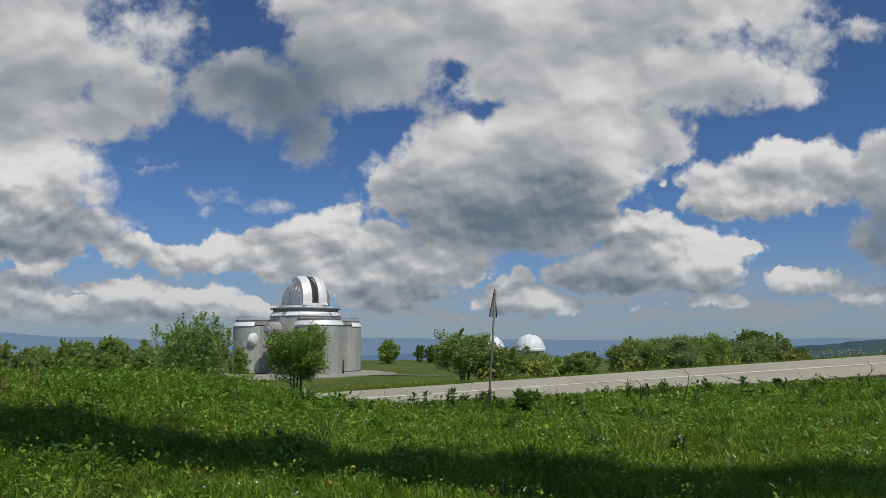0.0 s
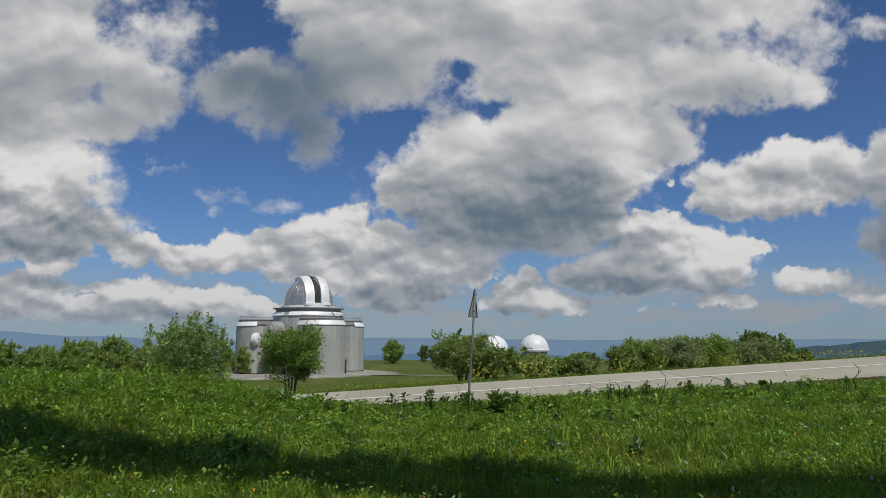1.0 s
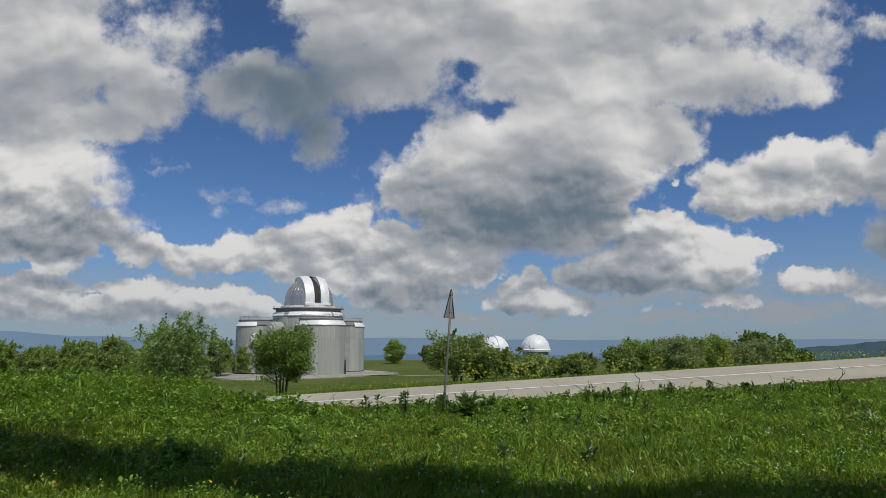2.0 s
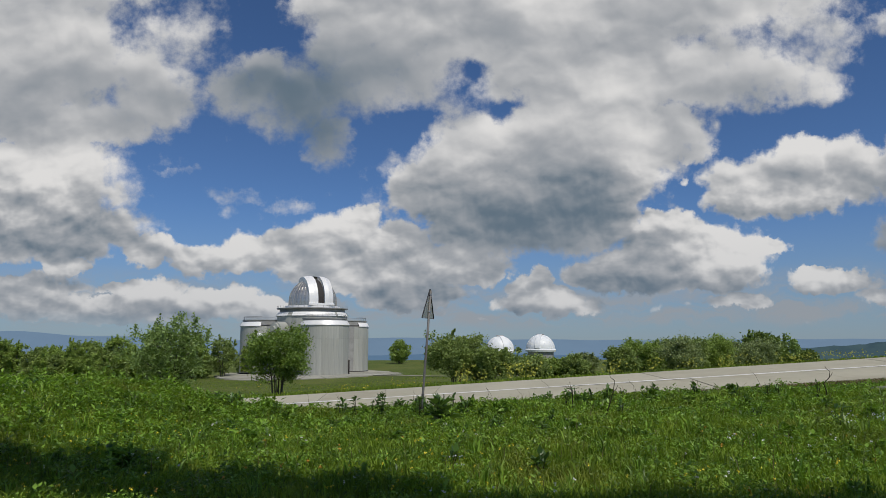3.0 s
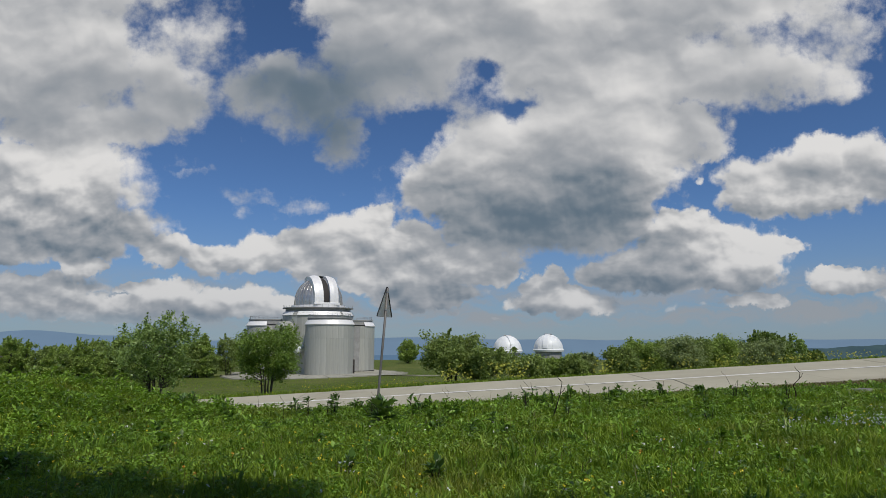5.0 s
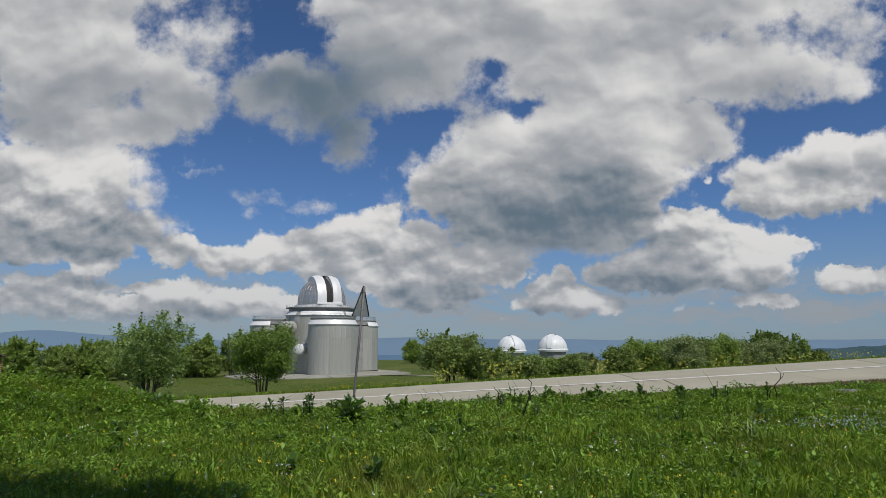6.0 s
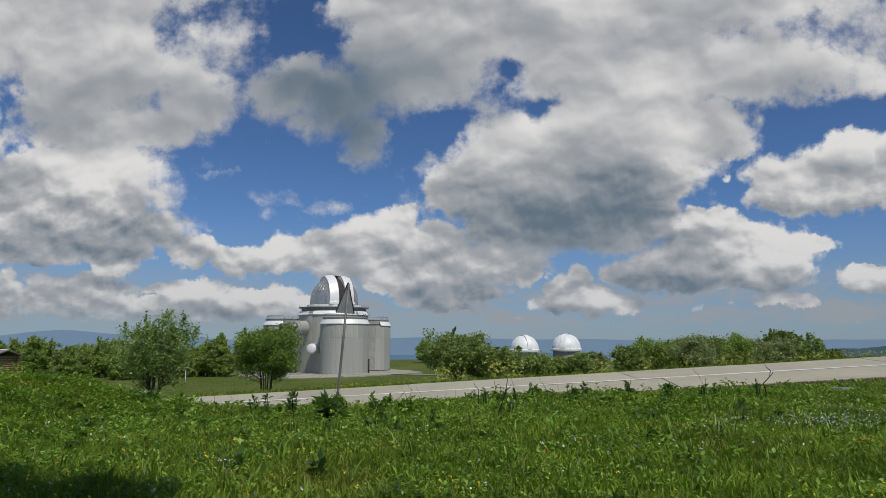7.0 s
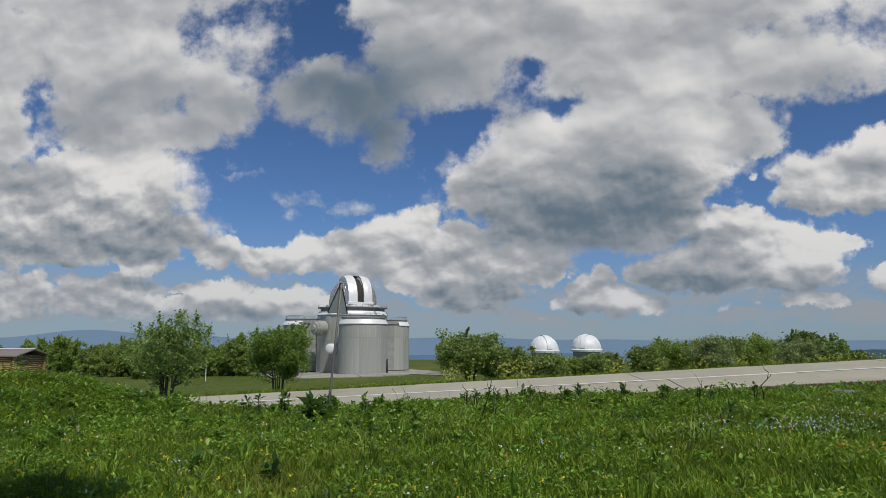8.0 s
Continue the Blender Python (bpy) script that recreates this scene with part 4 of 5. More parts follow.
# ---- log cabin ----
def build_cabin():
    x, y = -76.2, 95.0
    z = land_at(x, y)
    ob = thing("log_cabin", (x, y, z), "low brown log cabin with a grey-brown roof", "cabin")
    L, W = 13.0, 7.0
    top = -1.15 - z
    n = max(6, int(top / 0.3))
    sh = Matrix.Rotation(radians(6), 4, "Z")
    for side in (-1, 1):
        for i in range(n):
            t = Tubes()
            zz = top * (i + 0.5) / n
            t.add([(-L / 2 - 0.35, side * W / 2, zz), (0, side * W / 2, zz), (L / 2 + 0.35, side * W / 2, zz)], [0.15, 0.165, 0.15], 8)
            obj("log", t.v, t.f, M_LOG, ob, "", True).matrix_basis = sh
            t = Tubes()
            zz += 0.1
            t.add([(side * L / 2, -W / 2 - 0.35, zz), (side * L / 2, 0, zz), (side * L / 2, W / 2 + 0.35, zz)], [0.15, 0.16, 0.15], 8)
            obj("log", t.v, t.f, M_LOG, ob, "", True).matrix_basis = sh
    v = [(sx * (L / 2 + 0.7), sy * (W / 2 + 0.7), top + 0.05) for sx in (-1, 1) for sy in (-1, 0, 1)]
    v = [(a, b, c + (0.95 if abs(b) < 0.1 else 0)) for a, b, c in v]
    v += [(a, b, c + 0.16) for a, b, c in v]
    f = [(0, 3, 4, 1), (1, 4, 5, 2), (6, 7, 10, 9), (7, 8, 11, 10), (0, 6, 9, 3), (2, 5, 11, 8), (0, 1, 7, 6), (1, 2, 8, 7), (3, 9, 10, 4), (4, 10, 11, 5)]
    obj("roof", v, f, M_ROOF, ob, "grey-brown pitched roof").matrix_basis = sh
    part("ridge_cap", box(L + 1.3, 0.5, 0.12, (0, 0, top + 1.12), 0.03), M_BRIGHT, ob, "pale metal ridge cap", False, sh)


build_cabin()


# ---- trees and bushes ----
def tree(x, y, height, width, mat, seed, label, leaves=6000, leaf=0.1, stems=4, low=0.22, category="tree", group="", clumps=70, spiky=0.5, droop=0.15, cone=0.28):
    """Several spreading stems with limbs, and a ragged crown of leaves in clumps with gaps between."""
    rng, r = np.random.default_rng(seed), random.Random(seed)
    ob = thing("tree" if category == "tree" else "bush", (x, y, land_at(x, y)), label, category, group)
    t = Tubes()
    tips = []
    for s in range(stems):
        a = 2 * math.pi * (s + r.uniform(-0.3, 0.3)) / stems
        lean = r.uniform(0.15, 0.95) * width * 0.3
        h = height * r.uniform(0.62, 0.86)
        pts = []
        for i in range(6):
            k = i / 5
            pts.append((math.cos(a) * lean * k ** 1.3 + r.uniform(-1, 1) * 0.03 * height * k + math.cos(a) * 0.06 * width * (1 - k),
                        math.sin(a) * lean * k ** 1.3 + r.uniform(-1, 1) * 0.03 * height * k, h * k - 0.15 * (1 - k)))
        r0 = height * (0.0105 if stems > 4 else 0.016) * r.uniform(0.8, 1.3) * (1.5 if stems < 3 else 1)
        t.add(pts, [r0 * (1 - 0.8 * i / 5) for i in range(6)], 6)
        for b in range(6):
            k = r.uniform(0.28, 0.95)
            i = min(4, int(k * 5))
            p = Vector(pts[i]).lerp(Vector(pts[i + 1]), k * 5 - i)
            aa = a + r.uniform(-1.6, 1.6)
            ln = width * r.uniform(0.1, 0.27)
            q = p + Vector((math.cos(aa) * ln, math.sin(aa) * ln, min(ln * r.uniform(0.25, 0.8), max(0.0, height * 0.93 - p.z))))
            t.add([p, p.lerp(q, 0.5) + Vector((0, 0, -0.03 * ln)), q], [r0 * 0.45, r0 * 0.3, r0 * 0.1], 5)
            tips.append(q)
        tips.append(Vector(pts[-1]))
    obj("trunk", t.v, t.f, M_BARK, ob, "", True)
    # clump centres fill a lopsided egg, denser near its surface
    c = rng.normal(size=(clumps, 3))
    c /= np.linalg.norm(c, axis=1)[:, None]
    c *= (rng.uniform(0.25, 1.0, clumps) ** 0.5 * rng.uniform(0.8, 1.14, clumps))[:, None]
    zc, zr = height * (1 + low) / 2, height * (1 - low) / 2
    lump = 1 + 0.14 * np.sin(np.arctan2(c[:, 1], c[:, 0]) * 3 + seed) * (1 - np.abs(c[:, 2]))
    cen = np.stack([c[:, 0] * width / 2 * 0.88 * lump, c[:, 1] * width / 2 * 0.88 * lump, zc + c[:, 2] * zr * 0.88], axis=1)
    cen[:, :2] *= 1 - cone + cone * np.clip(1 - (cen[:, 2:] - zc) / zr, 0, 1)
    if tips:
        cen = np.concatenate([cen, np.array([tuple(p) for p in tips])])
    rad = rng.uniform(0.35, 1.3, len(cen)) * width * 0.078
    which = rng.choice(len(cen), leaves, p=rad ** 2 / np.sum(rad ** 2))
    off = rng.normal(size=(leaves, 3)) * 0.62
    pts = cen[which] + off * rad[which][:, None] * np.array([1.05, 1.05, 0.9])
    # young shoots stand out of the crown
    ns = int(14 * spiky * 2)
    top = cen[np.argsort(cen[:, 2])[-max(8, len(cen) // 3):]]
    sh = []
    for i in range(ns):
        p = top[rng.integers(len(top))]
        ln = height * rng.uniform(0.06, 0.16)
        d = np.array([rng.normal() * 0.35, rng.normal() * 0.35, 1.0])
        m = max(8, leaves // 260)
        kk = rng.uniform(0, 1, m)[:, None]
        sh.append(p + d * ln * kk + rng.normal(size=(m, 3)) * width * 0.012 * (1.3 - kk))
    if sh:
        pts = np.concatenate([pts] + sh)
    pts[:, 2] = np.maximum(pts[:, 2], 0.05)
    crown = new("crown", leaf_mesh("crown", rng, pts, np.full(len(pts), leaf), mat, droop))
    crown.parent = ob
    return ob


tree(-8.9, 40.7, 4.5, 4.6, M_LEAF_A, 11, "dense green round-crowned young tree with several thin stems", 20000, 0.08, 9, 0.26, clumps=120, spiky=0.5, cone=0.02)
tree(-14.6, 37.9, 5.45, 4.9, M_LEAF_B, 12, "grey-green spreading tree with open ragged crown", 10500, 0.085, 11, 0.28, clumps=62, spiky=2.4, cone=-0.12)
tree(2.0, 52.3, 3.8, 5.4, M_LEAF_C, 13, "broad green bush beside the road", 15000, 0.11, 8, 0.05, "bush", clumps=130, spiky=1.1, cone=0.1)
tree(5.0, 51.0, 2.5, 4.2, M_LEAF_C, 14, "low green bush with thin upright shoots", 8000, 0.12, 5, 0.05, "bush", clumps=50, spiky=1.1)
tree(8.0, 54.5, 1.9, 4.2, M_LEAF_C, 15, "low wide green bush behind the road", 7000, 0.12, 5, 0.03, "bush", clumps=50, spiky=1.0)
tree(-14.3, 178, 6.2, 6.6, M_LEAF_FAR, 16, "single round green tree at the meadow's edge", 7000, 0.24, 4, -0.05, clumps=80, spiky=0.4, cone=0.1)
tree(-6.5, 185, 4.9, 3.6, M_LEAF_D, 17, "small dark conical tree", 3500, 0.24, 2, -0.05, clumps=50, cone=0.6)
tree(-2.5, 180, 5.2, 5.5, M_LEAF_D, 18, "dark green bush at the meadow's edge", 4500, 0.24, 3, -0.05, "bush", clumps=60)
tree(33.5, 69.6, 4.4, 5.6, M_LEAF_D, 19, "dark airy tree with upright limbs", 9000, 0.17, 6, 0.1, clumps=70, spiky=1.0)
tree(36.6, 70.5, 4.0, 3.4, M_LEAF_B, 20, "thin pale grey-green tree with open crown", 2600, 0.15, 5, 0.1, clumps=40, spiky=1.0)
tree(38.4, 70.0, 2.5, 2.6, M_LEAF_D, 21, "low dark green bush behind the road", 2600, 0.15, 5, 0.03, "bush", clumps=40)


def row_of_bushes():
    rng = random.Random(33)
    spots = [(3.9, 56, 3.2), (12.2, 57, 2.6), (10.5, 58, 2.4), (13.5, 60, 2.9), (16.0, 57, 3.3), (19.0, 62, 4.3), (22.0, 60, 4.2), (25.0, 66, 4.7), (28.0, 68, 5.0), (30.5, 64, 4.2), (27.0, 80, 5.6), (35.0, 84, 5.6), (33.0, 78, 4.8), (38.5, 80, 5.0), (23.0, 74, 4.6)]
    mats = (M_LEAF_E, M_LEAF_C, M_LEAF_FAR)
    for i, (x, y, h) in enumerate(spots):
        h *= 0.76
        tree(x, y, h, h * rng.uniform(1.15, 1.5), mats[i % 3], 50 + i, "dense green bush in the thicket behind the road", 11000, 0.1, 6, 0.02, "bush", "roadside thicket", 80, 1.0)


row_of_bushes()


def left_wood():
    rng = random.Random(35)
    mats = (M_LEAF_FAR, M_LEAF_C, M_LEAF_FAR, M_LEAF_FAR)
    for i in range(62):
        k = i / 43 if i < 44 else rng.uniform(0.66, 0.99)
        x, y = -118 + 84 * k + rng.uniform(-2, 2), 118 + 12 * math.sin(k * 6) + rng.uniform(-7, 7)
        g = land_at(x, y)
        h = max(4.5, 1.25 - g + rng.uniform(-2.4, 1.3))
        tree(x, y, h, h * rng.uniform(0.6, 0.85), mats[i % 4], 90 + i, "green tree in the wood beside the meadow", 6500, 0.18, 3, -0.06, "tree", "wood beside the meadow", 70, 1.2, 0.15, rng.uniform(0.25, 0.55))


left_wood()




def white_post(x, y, h):
    ob = thing("marker_post", (x, y, land_at(x, y)), "thin white marker post on the meadow", "post")
    part("shaft", box(0.09, 0.09, h, (0, 0, -0.2), 0.01), M_WHITE, ob)
    part("cap", box(0.14, 0.14, 0.1, (0, 0, h - 0.2), 0.02), M_GREYTRIM, ob, "grey cap")


white_post(-38.6, 91.0, 2.4)


def stone(x, y, sx, sy, sz, seed):
    b = bmesh.new()
    bmesh.ops.create_icosphere(b, subdivisions=3, radius=1.0)
    for v in b.verts:
        n = noise.noise(v.co * 1.3 + Vector((seed, 0, 0)))
        c = v.co * (1 + 0.25 * n)
        v.co = Vector((c.x * sx, c.y * sy, max(-0.3, min(0.7, c.z)) * sz))
    ob = part("stone", b, M_STONE, None, "", True)
    ob.location = (x, y, land_at(x, y) + 0.03)
    tagged(ob, "flat grey stone lying in the verge grass", "stone")


stone(13.4, 17.3, 0.36, 0.22, 0.2, 3)


def clod(x, y, r):
    """A heap of crumbled soil."""
    rr = random.Random(9)
    b = bmesh.new()
    bmesh.ops.create_icosphere(b, subdivisions=4, radius=1.0)
    for v in b.verts:
        c = v.co * (1 + 0.3 * noise.noise(v.co * 2.1) + 0.16 * noise.noise(v.co * 6.3))
        v.co = Vector((c.x * r * 1.5, c.y * r * 0.8, max(-0.1, c.z) * r * 0.7))
    ob = part("soil_heap", b, M_SOIL, None)
    ob.location = (x, y, land_at(x, y) + 0.02)
    ob.rotation_euler = (0, 0, rr.uniform(0, 0.4))
    tagged(ob, "heap of dark reddish-brown soil in the meadow grass", "soil heap")


clod(10.35, 8.75, 0.25)


# trees behind the camera, whose boughs shade the near grass
def shade_tree(x, y, height, boughs, seed):
    """A tall tree: trunk, a limb to every bough and leaves in the boughs (centre and half sizes)."""
    rng = np.random.default_rng(seed)
    z = land_at(x, y)
    ob = thing("tree", (x, y, z), "tall broadleaved shade tree with spreading boughs", "tree", "shade trees")
    t = Tubes()
    t.add([(0, 0, -0.3), (0.1, 0.05, height * 0.3), (-0.05, 0.1, height * 0.65), (0.05, 0, height)], [0.3, 0.24, 0.17, 0.05], 10)
    pts = []
    for cx, cy, cz, rx, ry, rz, n in boughs:
        c = Vector((cx - x, cy - y, cz - z))
        start = Vector((0, 0, max(2.5, min(height * 0.8, c.z - 0.45 * math.hypot(c.x, c.y)))))
        mid = start.lerp(c, 0.5) + Vector((0, 0, 0.25))
        t.add([start, mid, c], [0.11, 0.075, 0.03], 6)
        k = rng.normal(size=(n // 60, 3))
        k /= np.linalg.norm(k, axis=1)[:, None]
        k *= (rng.uniform(0.05, 1, n // 60) ** 0.45)[:, None]
        cl = np.array(c) + k * np.array([rx, ry, rz])
        pts.append(cl[rng.integers(len(cl), size=n)] + rng.normal(size=(n, 3)) * 0.2)
    obj("trunk", t.v, t.f, M_BARK, ob, "", True)
    crown = new("crown", leaf_mesh("crown", rng, np.concatenate(pts), np.full(sum(len(p) for p in pts), 0.2), M_LEAF_D, 0.2))
    crown.parent = ob


def over(gx, gy, h):
    """The point at height h whose shadow falls on the ground at (gx, gy)."""
    k = h / sun_dir.z
    return gx + sun_dir.x * k, gy + sun_dir.y * k, h + 0.15


def build_shade():
    for n, (tx, ty, rows) in enumerate((
            (-1.5, -5.0, [(-8.6, 9.1, 1.6, 0.62), (-6.4, 8.7, 1.5, 0.55), (-4.4, 8.1, 1.4, 0.4), (-2.6, 7.7, 1.3, 0.36), (-1.9, 8.4, 0.5, 0.25), (-6.0, 3.7, 2.2, 0.9), (-3.0, 3.1, 2.0, 0.9), (-8.5, 5.2, 1.6, 0.8)]),
            (5.5, -6.0, [(-0.8, 7.3, 1.3, 0.36), (0.9, 6.75, 1.3, 0.36), (2.6, 5.75, 1.2, 0.4), (-0.3, 3.4, 1.9, 0.9), (2.6, 3.2, 1.9, 0.8)]),
            (12.0, -6.0, [(4.4, 5.6, 1.3, 0.4), (6.5, 5.75, 1.0, 0.4), (5.4, 3.3, 1.9, 0.8), (8.6, 3.4, 1.9, 0.8)]))):
        boughs = []
        for gx, gy, rx, ry in rows:
            boughs.append((*over(gx, gy, 11.0 + 0.4 * math.sin(gx * 3)), rx, ry * 0.75, 0.45, int(6000 * rx * ry / 0.75)))
        boughs += [(tx + 1, ty - 1.5, 11.5, 2.6, 1.8, 1.6, 3000), (tx - 1.5, ty - 2.5, 9.5, 2.2, 1.8, 1.4, 2500)]
        shade_tree(tx, ty, 12.0, boughs, 140 + n)


build_shade()


# ---- grass and weeds ----
def ripple(x, y, f, seed):
    """Smooth patchiness between 0 and 1."""
    r = np.random.default_rng(seed)
    s = np.zeros_like(x)
    for i in range(6):
        a, k, p = r.uniform(0, 6.3), f * r.uniform(0.6, 1.8), r.uniform(0, 6.3)
        s += np.sin((x * np.cos(a) + y * np.sin(a)) * k + p)
    return np.clip(0.5 + s / 7.0, 0, 1)


def scatter(rng, bands):
    """Random points on the near grass; bands of (y from, y to, number a square metre)."""
    out = []
    for y0, y1, dens in bands:
        x0, x1 = -0.9 - 0.74 * (y1 + 1.1), 7.6 + 0.62 * y1
        n = int((x1 - x0) * (y1 - y0) * dens)
        x, y = rng.uniform(x0, x1, n), rng.uniform(y0, y1, n)
        keep = (x > -0.7 - 0.74 * (y + 1.1)) & (x < 7.4 + 0.62 * y)
        out.append(np.stack([x[keep], y[keep]], axis=1))
    return np.concatenate(out)


def blade_mesh(name, rng, xy, z, h, w, lean, mat, up=0.0):
    """Tapered bent blades: a quad and a tip each."""
    n = len(xy)
    a = rng.uniform(0, 2 * np.pi, n)
    side = np.stack([np.cos(a), np.sin(a), np.zeros(n)], axis=1)
    b = rng.uniform(0, 2 * np.pi, n)
    bend = np.stack([np.cos(b), np.sin(b), np.zeros(n)], axis=1) * (lean * rng.uniform(0.2, 1.0, n) * h)[:, None]
    base = np.stack([xy[:, 0], xy[:, 1], z - 0.01 + up], axis=1)
    mid = base + bend * 0.35 + np.array([0, 0, 0.58]) * h[:, None]
    tip = base + bend + np.array([0, 0, 1.0]) * (h * (1 - 0.25 * lean))[:, None]
    ww = side * (w / 2)[:, None]
    v = np.stack([base - ww, base + ww, mid + ww * 0.8, mid - ww * 0.8, tip], axis=1).reshape(-1, 3)
    i = np.arange(n)[:, None] * 5
    return fast_mesh(name, v, i + np.array([[0, 1, 2, 3]]), i + np.array([[3, 2, 4]]), mat)


def rosette_mesh(name, rng, at, high, size, each, mat, wide=0.24, rise=0.5):
    """Leafy plants: leaves stand out all round a stem, each folded along its rib, its tip drooping."""
    n = len(at) * each
    base, h, ln = np.repeat(at, each, axis=0), np.repeat(high, each), np.repeat(size, each) * rng.uniform(0.6, 1.3, n)
    lvl, az = rng.uniform(0.0, 1.0, n), rng.uniform(0, 2 * np.pi, n)
    el = rng.normal(0.1, 0.3, n) + rise * lvl
    out = np.stack([np.cos(az), np.sin(az), np.zeros(n)], axis=1)
    d = out * np.cos(el)[:, None] + np.array([0, 0, 1.0]) * np.sin(el)[:, None]
    side = np.stack([-np.sin(az), np.cos(az), np.zeros(n)], axis=1) * (ln * wide * rng.uniform(0.8, 1.25, n))[:, None]
    up = np.array([0, 0, 1.0])
    base = base + out * 0.012 + up * (h * lvl)[:, None]
    mid = base + d * (ln * 0.45)[:, None] + up * (ln * 0.07)[:, None]
    tip = base + d * ln[:, None] - up * (ln * rng.uniform(0.0, 0.3, n))[:, None]
    v = np.stack([base, mid + side, tip, mid - side], axis=1).reshape(-1, 3)
    b = np.arange(n)[:, None] * 4
    return fast_mesh(name, v, np.zeros((0, 4), int), np.concatenate([b + np.array([[0, 1, 2]]), b + np.array([[0, 2, 3]])]), mat)


def build_grass():
    rng = np.random.default_rng(5)
    xy = scatter(rng, ((3.2, 6.5, 1100), (6.5, 9, 1100), (9, 13, 800), (13, 18, 560), (18, 22.2, 380)))
    x, y = xy[:, 0], xy[:, 1]
    tall = 0.55 * ripple(x, y, 1.6, 3) + 0.45 * ripple(x, y, 6.0, 4)
    h = (0.07 + 0.15 * tall) * rng.uniform(0.5, 1.45, len(x)) * (1 - 0.72 * soft(17.5, 21.0, y))
    w = (0.0075 + 0.0007 * y) * rng.uniform(0.7, 1.6, len(x))
    tagged(new("grass", blade_mesh("grass", rng, xy, land(x, y), h, w, 0.75, M_GRASS)), "lush green meadow grass of uneven height", "grass", kind="stuff")
    # small clover-like leaves between the blades
    xy = scatter(rng, ((3.5, 9, 420), (9, 14, 300), (14, 19.5, 180)))
    x, y = xy[:, 0], xy[:, 1]
    keep = rng.uniform(0, 1, len(x)) < np.clip(0.2 + 0.9 * soft(0.42, 0.72, ripple(x, y, 1.9, 9)), 0, 1)
    x, y = x[keep], y[keep]
    z = land(x, y) + rng.uniform(0.03, 0.12, len(x)) + 0.12 * ripple(x, y, 4.5, 15) ** 1.5
    me = leaf_mesh("clover", rng, np.stack([x, y, z], axis=1), 0.009 + 0.0016 * y, M_WEED, -0.15, 1.9)
    tagged(new("clover", me), "small-leaved clover among the grass", "weeds", kind="stuff")
    # broad-leaved weeds in plants of many leaves, thickest on the bank and in patches
    xy = scatter(rng, ((3.5, 9, 34), (9, 14, 34), (14, 19.8, 30)))
    x, y = xy[:, 0], xy[:, 1]
    bank = soft(1.0, -3.5, x)
    keep = rng.uniform(0, 1, len(x)) < np.clip(0.12 + 0.85 * bank * (0.55 + 0.45 * soft(0.3, 0.6, ripple(x, y, 2.3, 19))) + 0.8 * soft(0.5, 0.7, ripple(x, y, 1.5, 29)), 0, 1)
    x, y, bank = x[keep], y[keep], bank[keep]
    lush = ripple(x, y, 2.6, 15)
    high = (0.06 + 0.2 * lush ** 1.6 + 0.1 * bank * lush) * rng.uniform(0.25, 1.7, len(x)) * (1 - 0.5 * soft(17.5, 20, y))
    size = (0.028 + 0.0042 * y + 0.018 * bank) * rng.uniform(0.6, 1.45, len(x))
    me = rosette_mesh("weeds", rng, np.stack([x, y, land(x, y) + 0.02], axis=1), high, size, 10, M_WEED)
    tagged(new("weeds", me), "broad-leaved green weeds among the grass", "weeds", kind="stuff")
    # bent dry stalks
    xy = scatter(rng, ((3.5, 10, 5), (10, 19, 5)))
    x, y = xy[:, 0], xy[:, 1]
    n = len(x)
    tagged(new("dry_stalks", blade_mesh("dry_stalks", rng, xy, land(x, y), rng.uniform(0.16, 0.42, n), np.full(n, 0.007), 0.5, M_DRY)), "thin pale dry grass stalks", "grass", kind="stuff")
    # tufts of long upright blades
    n = 420
    cy = np.concatenate([rng.uniform(6.5, 16, 260), rng.uniform(16, 20.5, 160)])
    cx = rng.uniform(-0.7 - 0.74 * (cy + 1.1), 7.4 + 0.62 * cy)
    hh = rng.uniform(0.2, 0.42, n) * np.where(cy > 18, 0.75, 1.0)
    m = 13
    xy = np.repeat(np.stack([cx, cy], axis=1), m, axis=0) + rng.normal(size=(n * m, 2)) * 0.045
    h = np.repeat(hh, m) * rng.uniform(0.55, 1.1, n * m)
    tagged(new("grass_tufts", blade_mesh("grass_tufts", rng, xy, land(xy[:, 0], xy[:, 1]), h, rng.uniform(0.014, 0.034, n * m), 0.6, M_WEED)), "tufts of long broad grass blades", "grass", kind="stuff")
    # reddish old stems on the bank
    n = 60
    xy = np.stack([rng.normal(-7.6, 0.35, n), rng.normal(10.2, 0.4, n)], axis=1)
    tagged(new("old_stems", blade_mesh("old_stems", rng, xy, land(xy[:, 0], xy[:, 1]), rng.uniform(0.6, 1.05, n), np.full(n, 0.014), 0.45, M_RED)), "tall reddish old stems on the bank", "dry stalks", kind="stuff")
    # dry brown fringe along the road
    n = 22000
    x, y = rng.uniform(-6, 24, n), rng.uniform(20.2, 22.38, n)
    k = ripple(x, y, 0.9, 18) > 0.35
    xy = np.stack([x[k], y[k]], axis=1)
    n = len(xy)
    tagged(new("dry_fringe", blade_mesh("dry_fringe", rng, xy, land(xy[:, 0], xy[:, 1]), rng.uniform(0.03, 0.11, n), np.full(n, 0.024), 0.9, M_DRY)), "brown dry grass along the road's edge", "grass", kind="stuff")
    # short meadow beyond the road
    n = 70000
    y = ROAD_Y1 + 0.2 + 85 * rng.uniform(0, 1, n) ** 1.7
    x = rng.uniform(-1, 1, n) * (9 + 0.62 * y) + 1.0 - 0.12 * y
    line = 105.0 - 11 * (x + 14.5) / 26 - 4 * ((x + 14.5) / 26) ** 2
    k = ~((x > -16) & (x < 13) & (y > line - 7) & (y < line + 1))
    x, y = x[k], y[k]
    n = len(x)
